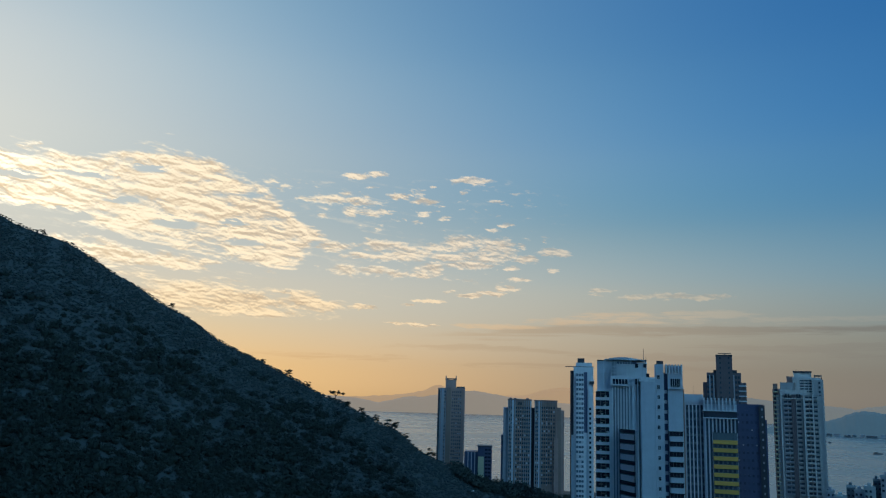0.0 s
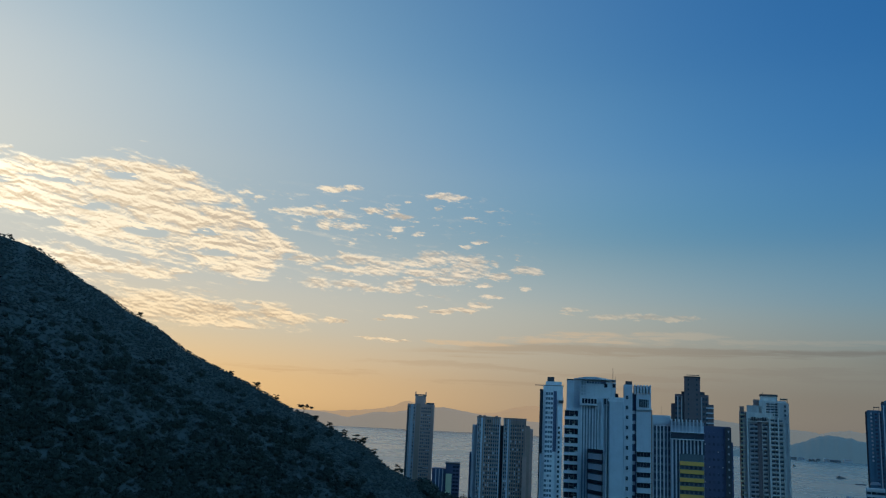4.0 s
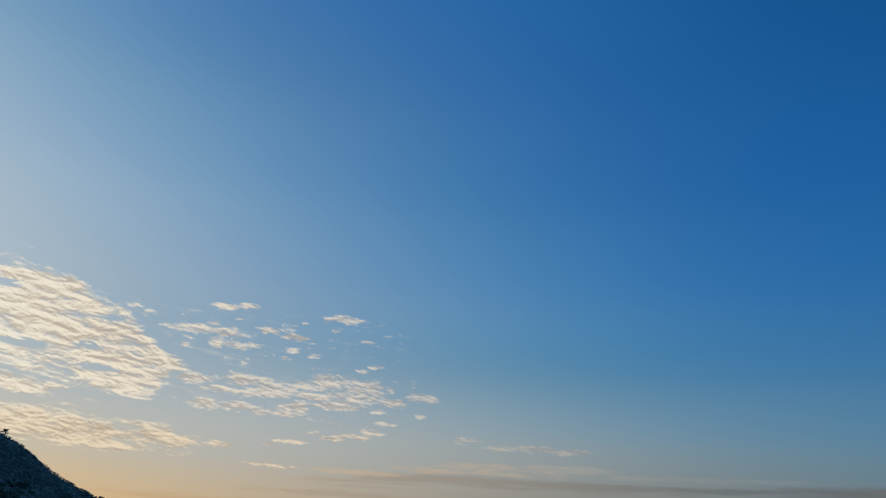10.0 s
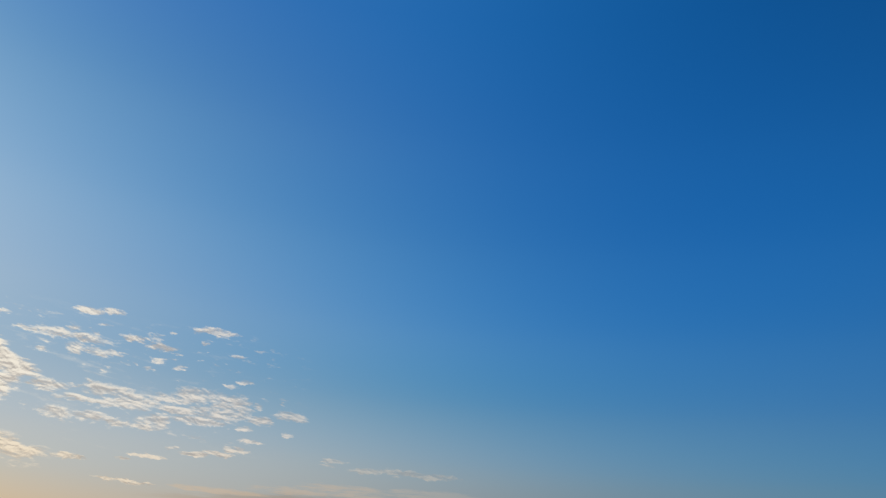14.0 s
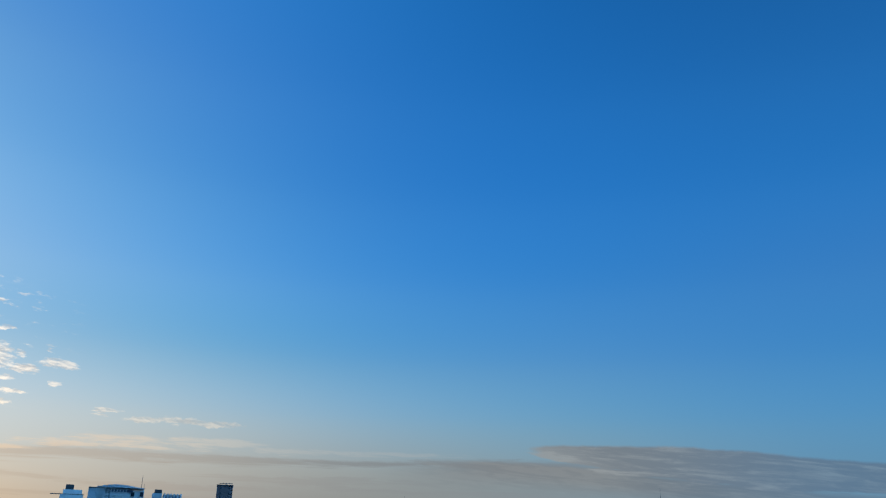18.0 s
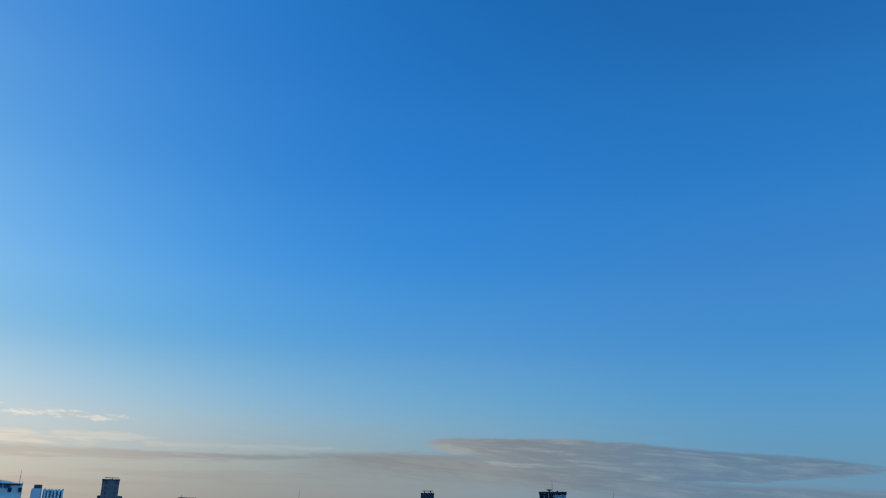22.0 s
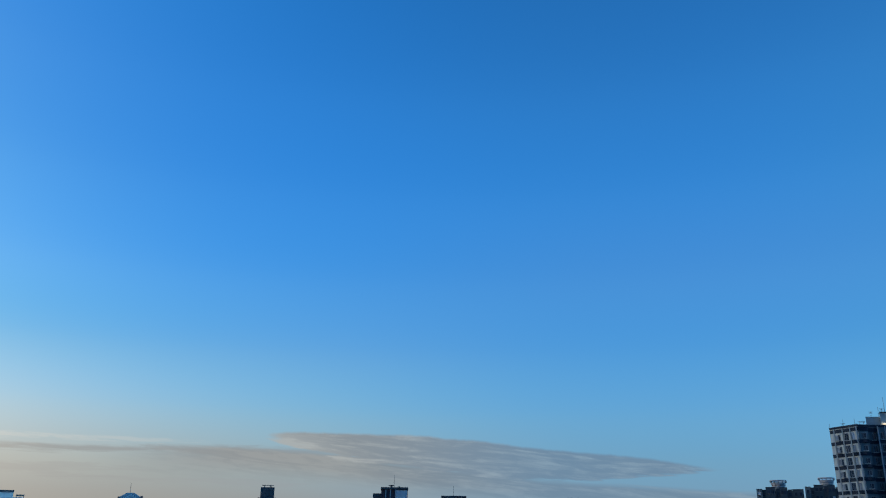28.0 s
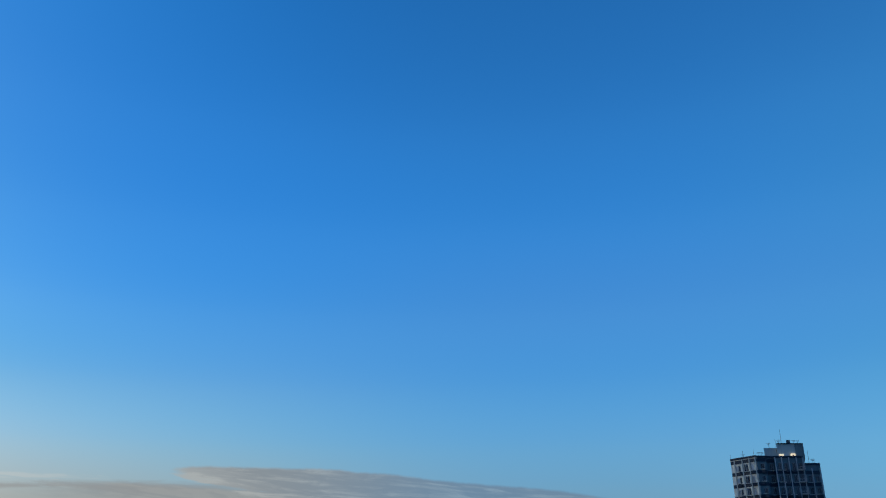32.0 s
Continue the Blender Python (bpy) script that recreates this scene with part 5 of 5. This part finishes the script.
# front grid of this plot in metres: across and up
X = lambda c: -482.650 + 0.32391 * c
Z = lambda r, c=1490: 304.506 + -0.34641 * r + 0.02626 * c
POD = site("office_block", 29.39, 600.0, 10.0, 0, "pale low block with a curved rooftop canopy", "building")
box_part("wall", -5.55, 5.14, 0, 14, 0, 42.60, PALE, POD)
box_part("parapet", -5.71, 5.30, -0.3, 0.3, 41.91, 43.12, WHITE, POD)
pieces("window", win(2.6, 1.6), GLASS, POD, [(x, 0, z) for z in steps(40.18, 31.89, 3.2) for x in (-3.92, -0.99, 1.92, 3.86)])
part("roof_canopy", Block().prism([(-3.27 + 0.0, 3), (3.21, 3), (3.21, 8), (-3.27, 8)], 45.03, 46.77, 0.45), STEEL, POD)
for p in (1481, 1499):
    mast(POD, X(p), 4, 42.60, 45.38, 0.15, "post")
box_part("gangway", -11.46, -5.22, 3, 5, 44.33, 45.03, STEEL, POD)
# roof tops to the north
# front grid of this plot in metres: across and up
X = lambda c: -117.837 + 0.21236 * c
Z = lambda r, c=555: 257.405 + -0.20622 * r + 0.00130 * c
K = site("apartment_tower", 39.06, 330.0, 22.0, 0, "dark slim tower with a flat aerial bar on the roof", "building")
box_part("wall", -3.37, 3.42, 2, 16, 0, 75.83, BROWN, K)
box_part("core", -2.42, 2.68, 0, 10, 0, 79.54, DARK, K)
part("rooftop_aerial", Block().box(-2.00, 2.36, 3, 3.5, 80.24, 80.49).drum(-1.04, 3.2, 79.54, 80.37, 0.2).drum(1.30, 3.2, 79.54, 80.37, 0.2), RUST, K)

# front grid of this plot in metres: across and up
X = lambda c: -168.277 + 0.21717 * c
Z = lambda r, c=775: 260.459 + -0.20861 * r + -0.00016 * c
KD = site("apartment_tower", 47.29, 330.0, 22.0, 0, "roof of a dark glazed tower with satellite dish and mast", "building")
box_part("wall", -8.66, 8.06, 3, 20, 0, 75.93, MID, KD)
box_part("step", -7.57, -4.10, 1, 12, 0, 78.01, DARK, KD)
box_part("roof_room", -4.43, 5.67, 0, 14, 0, 79.67, BLUEGLASS, KD)
box_part("roof_slab", -4.64, 5.89, -0.5, 14.5, 79.57, 80.30, DARK, KD)
box_part("bright_panel", 1.33, 5.46, -0.1, 0.2, 75.93, 79.26, PALE, KD)
for p in (762, 770, 779):
    box_part("mullion", X(p), X(p + 1.2), -0.15, 0.2, 75.93, 79.47, PALE, KD)
mast(KD, 0.46, 5, 80.09, 85.14, 0.09)
part("satellite_dish", Block().drum(-0.63, 5, 80.72, 81.35, 0.3, 1.3, 14).drum(-0.63, 5, 80.09, 80.72, 0.15, 0.15, 8), STEEL, KD)
part("satellite_dish", Block().drum(2.41, 5, 80.51, 80.93, 0.15, 0.5, 12).drum(2.41, 5, 80.09, 80.51, 0.08, 0.08, 8), STEEL, KD)

# front grid of this plot in metres: across and up
X = lambda c: -196.375 + 0.22243 * c
Z = lambda r, c=883: 265.950 + -0.21373 * r + -0.00085 * c
KM = site("apartment_tower", 51.35, 340.0, 22.0, 0, "flat-topped tower roof with a thin lightning mast", "building")
box_part("wall", -4.87, 4.92, 1, 16, 0, 77.12, MID, KM)
box_part("roof_slab", -4.98, 5.03, 0.6, 16.4, 77.12, 77.87, DARK, KM)
mast(KM, -0.08, 6, 77.76, 81.84, 0.08)

# front grid of this plot in metres: across and up
X = lambda c: -262.663 + 0.23943 * c
Z = lambda r, c=1097: 286.949 + -0.23413 * r + -0.00225 * c
KT = site("apartment_tower", 59.25, 380.0, 22.0, 0, "plain tower with two dark dishes on its roof", "building")
box_part("wall", -4.57, 5.96, 0, 16, 0, 75.40, MID, KT)
for p, r in ((1092, 1.5), (1105, 1.3), (1087, 0.8)):
    part("satellite_dish", Block().drum(X(p), 4, 78.44, 79.14, r, r * 0.35, 12).drum(X(p), 4, 75.40, 78.44, 0.12, 0.12, 8), RUST, KT)


def tank_tower(S, x0, x1, xm, ztop, tank0, tank1, z_tank, storey, cols):
    """Apartment block with notched front and a flared water tank on the roof."""
    wide = x1 - x0
    box_part("wall", x0, x1, 1.5, 18, 0, ztop - 0.9, DEEP, S)
    bays = ((0.0, 0.12, 0.4, -0.3, SLATE), (0.12, 0.2, 1.0, -0.6, DEEP), (0.2, 0.4, 0.0, 0.3, DEEP), (0.41, 0.5, 1.1, -0.2, DARK), (0.5, 0.66, 0.2, 0.1, DEEP), (0.67, 0.76, 1.0, -0.6, DARK), (0.77, 1.0, 0.5, -0.5, DEEP))
    for f0, f1, y, up, m in bays:
        box_part("front_bay", x0 + wide * f0, x0 + wide * f1, y, 4, 0, ztop + up, m, S)
        box_part("coping", x0 + wide * f0 - 0.05, x0 + wide * f1 + 0.05, y - 0.1, 4.1, ztop + up, ztop + up + 0.2, BAND, S)
    cx, r = (tank0 + tank1) / 2, abs(tank1 - tank0) / 2
    tall = z_tank - ztop
    part("tank_neck", Block().drum(cx, 8, ztop - 1, ztop + tall * 0.28, r * 0.78, r * 0.78, 24), SLATE, S)
    tank = part("water_tank", Block().drum(cx, 8, ztop + tall * 0.28, ztop + tall * 0.46, r * 0.80, r * 0.80, 24).drum(cx, 8, ztop + tall * 0.46, ztop + tall * 0.74, r * 0.82, r * 0.95, 24), MID, S, "pale flared drum-shaped tank")
    part("tank_band", Block().drum(cx, 8, ztop + tall * 0.42, ztop + tall * 0.48, r * 0.85, r * 0.85, 24), SLATE, tank)
    for k in range(12):
        a = 2 * math.pi * k / 12
        px, py = cx + r * 0.95 * math.cos(a), 8 + r * 0.95 * math.sin(a)
        part("rail_post", Block().box(px - 0.17, px + 0.17, py - 0.17, py + 0.17, ztop + tall * 0.72, z_tank - 0.1), SLATE, tank)
    ring = Block()
    for k in range(24):
        a, b = 2 * math.pi * k / 24, 2 * math.pi * (k + 1) / 24
        ring.prism([(cx + q * math.cos(c), 8 + q * math.sin(c)) for q, c in ((r * 0.92, a), (r * 1.02, a), (r * 1.02, b), (r * 0.92, b))], z_tank - 0.35, z_tank)
    part("tank_rail", ring, MID, tank)
    spots = [(x0 + wide * (f0 + (f1 - f0) * q), y, z + up) for z in steps(ztop - 1.5, ztop - 30, storey) for f0, f1, y, up, m in bays for q in ((0.5,) if f1 - f0 < 0.13 else (0.28, 0.72))]
    pieces("window", win(0.8, 1.1), BLUEGLASS, S, spots, blinds=0.16)
    pieces("sill", Block().box(-0.5, 0.5, -0.3, 0.1, -0.75, -0.62), SLATE, S, [q for q in spots if q[0] < x0 + wide * 0.4])


# front grid of this plot in metres: across and up
X = lambda c: -265.648 + 0.18035 * c
Z = lambda r, c=1473: 246.635 + -0.18997 * r + -0.00413 * c
R1 = site("apartment_tower", 72.06, 330.0, 24.0, 0, "dark apartment block with a round white roof water tank", "building", "tank-topped towers")
tank_tower(R1, -7.83, 7.86, 0.01, 78.13, -3.07, 2.71, 81.38, 2.8, 8)
# front grid of this plot in metres: across and up
X = lambda c: -281.311 + 0.18008 * c
Z = lambda r, c=1562: 251.389 + -0.19396 * r + -0.00453 * c
R2 = site("apartment_tower", 74.79, 345.0, 24.0, 0, "dark apartment block with a round white roof water tank", "building", "tank-topped towers")
tank_tower(R2, -7.67, 7.81, -0.02, 79.54, -2.92, 2.85, 82.98, 2.8, 8)

# front grid of this plot in metres: across and up
X = lambda c: -158.111 + 0.11525 * c
Z = lambda r, c=1372: 181.593 + -0.11927 * r + -0.00530 * c
N = site("apartment_tower", 77.91, 200.0, 30.0, 0, "weathered grey concrete apartment block with dark floor bands and roof huts", "building")
NB = 78.43
NX = -3.82
NK = (9.18 - -9.26) / 160  # metres to one grid step across
NP = 74.55 - 71.95


def n_at(c):
    """Across and back of a grid column on the two fronts that meet at the corner."""
    return NX + 0.36 + (c - 1339) * NK * (1.08 if c < 1339 else 1.0), (1339 - c) * 0.12 if c < 1339 else (c - 1339) * 0.055


def n_wall(c0, c1, back, z0, z1, deep=12.0, out=0.0):
    """Wall between two columns, following the slanting front; back sets it behind the front line, out thickens it forward."""
    (xa, ya), (xb, yb) = n_at(c0), n_at(c1)
    return Block().prism([(xa, ya + back - out), (xb, yb + back - out), (xb, yb + back + deep), (xa, ya + back + deep)], z0, z1)


def lift(z, back):
    """Height that a roof line keeps when it stands further back from the corner."""
    return (z + 30 - EYE) * (1 + back / 200) + EYE - 30


# Bays right of the corner are slate: their shade is put into the paint.
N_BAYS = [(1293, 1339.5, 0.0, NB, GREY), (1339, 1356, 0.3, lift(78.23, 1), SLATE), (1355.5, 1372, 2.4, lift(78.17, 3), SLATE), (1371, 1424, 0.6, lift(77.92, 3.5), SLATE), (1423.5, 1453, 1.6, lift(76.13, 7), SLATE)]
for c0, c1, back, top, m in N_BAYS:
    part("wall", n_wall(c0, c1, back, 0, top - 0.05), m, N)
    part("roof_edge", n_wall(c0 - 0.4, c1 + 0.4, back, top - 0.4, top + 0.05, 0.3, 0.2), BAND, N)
part("stair_tower", n_wall(1355, 1381, 3.5, NB - 0.5, lift(79.83, 5), 7), GREY, N)
part("lift_tower", n_wall(1380, 1428, 2.0, NB - 0.5, lift(80.45, 6), 8), GREY, N)
# Slate panel on the front paints the tower's shaded right face.
part("shade_panel", n_wall(1412, 1428.2, 1.9, NB - 0.4, lift(80.40, 6), 0.3), SLATE, N)
part("lift_cap", n_wall(1379.5, 1428.5, 1.8, lift(80.39, 6), lift(80.58, 6), 8.4), BAND, N)
part("roof_tank", n_wall(1398.5, 1405.5, 4.0, lift(80.44, 6), lift(81.41, 7), 2), DARK, N)
box_part("lit_opening", n_at(1382)[0], n_at(1390)[0], n_at(1386)[1] + 1.5, n_at(1386)[1] + 2.2, lift(77.70, 4), lift(78.42, 4), LAMP, N, "warm lit roof doorway")
lamp_x, lamp_y = n_at(1407)
lamp = part("roof_lamp", Block().box(lamp_x - 0.5, lamp_x + 0.5, lamp_y + 1.5, lamp_y + 2.4, lift(77.52, 5), lift(78.42, 5)), LAMP, N, "warm lit roof lamp box")
box_part("lamp_bracket", lamp_x - 0.13, lamp_x + 0.13, lamp_y + 1.4, lamp_y + 1.5, lift(77.82, 5), lift(78.14, 5), DARK, lamp)
NS = [NB - 0.35 - NP * (k + 0.36) for k in range(13)]
for z in [NS[0] + NP] + NS:
    for c0, c1, back, top, m in N_BAYS:
        if z - NP + 0.7 < top - 0.5:
            part("floor_band", n_wall(c0, c1, back, z - NP - 0.05, z - NP + 0.7, 0.2, 0.1), BAND, N)
for c, back, wd, hh, m in ((1304.5, 0, 0.5, 0.9, PANE), (1308.5, 0, 0.45, 1.2, GLASS), (1319, 0, 0.5, 1.45, GLASS), (1322, 0, 0.45, 1.45, GLASS), (1331.5, 0, 0.55, 1.3, PANE), (1348, 0.3, 0.9, 1.0, GLASS), (1364, 2.4, 0.9, 1.4, GLASS), (1379, 0.6, 0.7, 1.4, GLASS),
                           (1390, 0.6, 0.9, 1.5, GLASS), (1405, 0.6, 1.0, 1.5, GLASS), (1416, 0.6, 0.9, 1.5, GLASS), (1431, 1.6, 0.8, 1.4, GLASS), (1444, 1.6, 0.9, 1.2, GLASS)):
    x, y = n_at(c)
    pane, rim, sill = win(wd, hh).mesh("window", m), Block(), Block().box(-wd * 0.62, wd * 0.62, -0.3, 0.1, -hh / 2 - 0.12, -hh / 2).mesh("sill", GREY)
    rim.box(-wd / 2 - 0.06, -wd / 2, -0.16, 0.1, -hh / 2, hh / 2).box(wd / 2, wd / 2 + 0.06, -0.16, 0.1, -hh / 2, hh / 2).box(-wd / 2 - 0.06, wd / 2 + 0.06, -0.16, 0.1, hh / 2, hh / 2 + 0.06).box(-0.025, 0.025, -0.15, 0.1, -hh / 2, hh / 2)
    rim = rim.mesh("frame", SLOT)
    for z in NS:
        if c > 1424 and z - NP * 0.42 + hh / 2 > N_BAYS[-1][3] - 0.4:
            continue
        ob = part("window", pane, m, N)
        ob.location = (x, y + back, z - NP * 0.42)
        part("frame", rim, SLOT, ob)
        part("sill", sill, GREY, ob)
for c, back in ((1300, 0), (1314, 0), (1326.5, 0), (1337, 0), (1372.5, 0.6), (1384.5, 0.6), (1397.5, 0.6), (1411, 0.6), (1422.5, 0.6), (1437, 1.6), (1451, 1.6)):
    x, y = n_at(c)
    part("drain_pipe" if back == 0 else "pier", Block().box(x - 0.11, x + 0.11, y + back - 0.28, y + back + 0.1, 0, (NB if c < 1424 else 76.13) - 0.4), GREY if back == 0 else MID, N)
pieces("balcony_frame", Block().box(-0.95, 0.95, -0.75, 0.1, -0.62, -0.5).box(-0.95, 0.95, -0.78, -0.7, -0.1, 0.0).box(-0.95, -0.88, -0.78, 0.1, -0.5, 0.7).box(0.88, 0.95, -0.78, 0.1, -0.5, 0.7), MID, N, [(n_at(1416.5)[0], n_at(1416.5)[1] + 0.6, z - NP * 0.45) for z in NS])
acr = random.Random(12)
for c, back in ((1308, 0), (1332, 0), (1348, 0.3), (1390, 0.6), (1405, 0.6)):
    x, y = n_at(c)
    pieces("air_conditioner", Block().box(-0.36, 0.36, -0.62, 0.0, -0.25, 0.25), BAND, N, [(x + acr.uniform(-0.3, 0.5), y + back, z - NP * 0.8 + acr.uniform(-0.15, 0.15)) for z in NS if acr.random() < 0.8])
for c, z0, z1 in ((1294, NB - 0.6, NB + 1.0), (1317, NB - 0.3, NB + 1.5), (1336, NB - 0.2, NB + 1.4), (1389, 80.40, lift(83.70, 6)), (1378, 79.75, lift(81.58, 6)), (1434, 76.17, lift(78.91, 8)), (1444, 75.99, lift(77.18, 8))):
    x, y = n_at(c)
    mast(N, x, y + 2.6 if c > 1340 else y + 0.6, z0 - 0.4, z1, 0.05, "aerial")
for c, z0 in ((1316, NB), (1344, NB), (1350, NB), (1411, lift(80.38, 6)), (1419, lift(80.33, 6)), (1441, lift(76.13, 8)), (1384, lift(80.44, 6)), (1365, lift(79.84, 5))):
    x, y = n_at(c)
    y += 2.6
    part("aerial", Block().box(x - 0.45, x + 0.45, y, y + 0.06, z0 + 0.85, z0 + 0.91).box(x - 0.3, x + 0.3, y, y + 0.06, z0 + 0.6, z0 + 0.66).box(x - 0.03, x + 0.03, y, y + 0.06, z0 - 0.4, z0 + 1.0), RUST, N)


# ---- boats ----
def boat(azimuth, dist, length, turn, label):
    S = site("boat", azimuth, dist, 0, turn, label, "boat")
    h = length / 2
    part("hull", Block().prism([(-h, -1.6), (h * 0.6, -2.0), (h, 0), (h * 0.6, 2.0), (-h, 1.6)], -0.4, 2.0, -0.06), HULL, S)
    part("deckhouse", Block().box(-h * 0.8, -h * 0.1, -1.2, 1.2, 2.0, 4.6, 0.12), RUST, S)
    part("wheelhouse", Block().box(-h * 0.55, -h * 0.25, -0.9, 0.9, 4.6, 6.2, 0.08), PALE, S)
    part("deck_cargo", Block().box(0, h * 0.5, -1.3, 1.3, 2.0, 3.1, 0.05), RUST, S)
    part("rubbing_strake", Block().prism([(-h * 1.01, -1.75), (h * 0.6, -2.15), (h * 1.02, 0), (h * 0.6, 2.15), (-h * 1.01, 1.75)], 1.5, 1.75), BAND, S)
    mast(S, -h * 0.4, 0, 6.2, 9.0, 0.12)


# front grid of this plot in metres: across and up
X = lambda c: -818.912 + 0.52595 * c
Z = lambda r, c=1557: 460.225 + -0.57839 * r + 0.02875 * c
boat(27.55, 1870, 17, 15, "small dark cargo boat on the harbour")
boat(24.95, 2350, 10, 60, "tiny dark boat far out on the sea")
boat(26.0, 2900, 22, 5, "low barge moored off the far island")


# ---- far shore ----
shore = random.Random(31)
for k in range(13):
    bearing = 22.9 + 0.42 * k + shore.uniform(-0.12, 0.12)
    S = site("low_building", bearing, 2935 - 12 * (k % 3), 1.0, shore.uniform(-12, 12), "tiny pale waterside building on the far island shore", "building", "far shore buildings")
    half, tall = shore.uniform(5, 13), shore.uniform(4, 8)
    box_part("wall", -half, half, 0, 10, 0, tall, SLATE if k % 3 else MID, S)
    box_part("roof", -half - 0.6, half + 0.6, -0.6, 10.6, tall, tall + 0.8, MID, S)
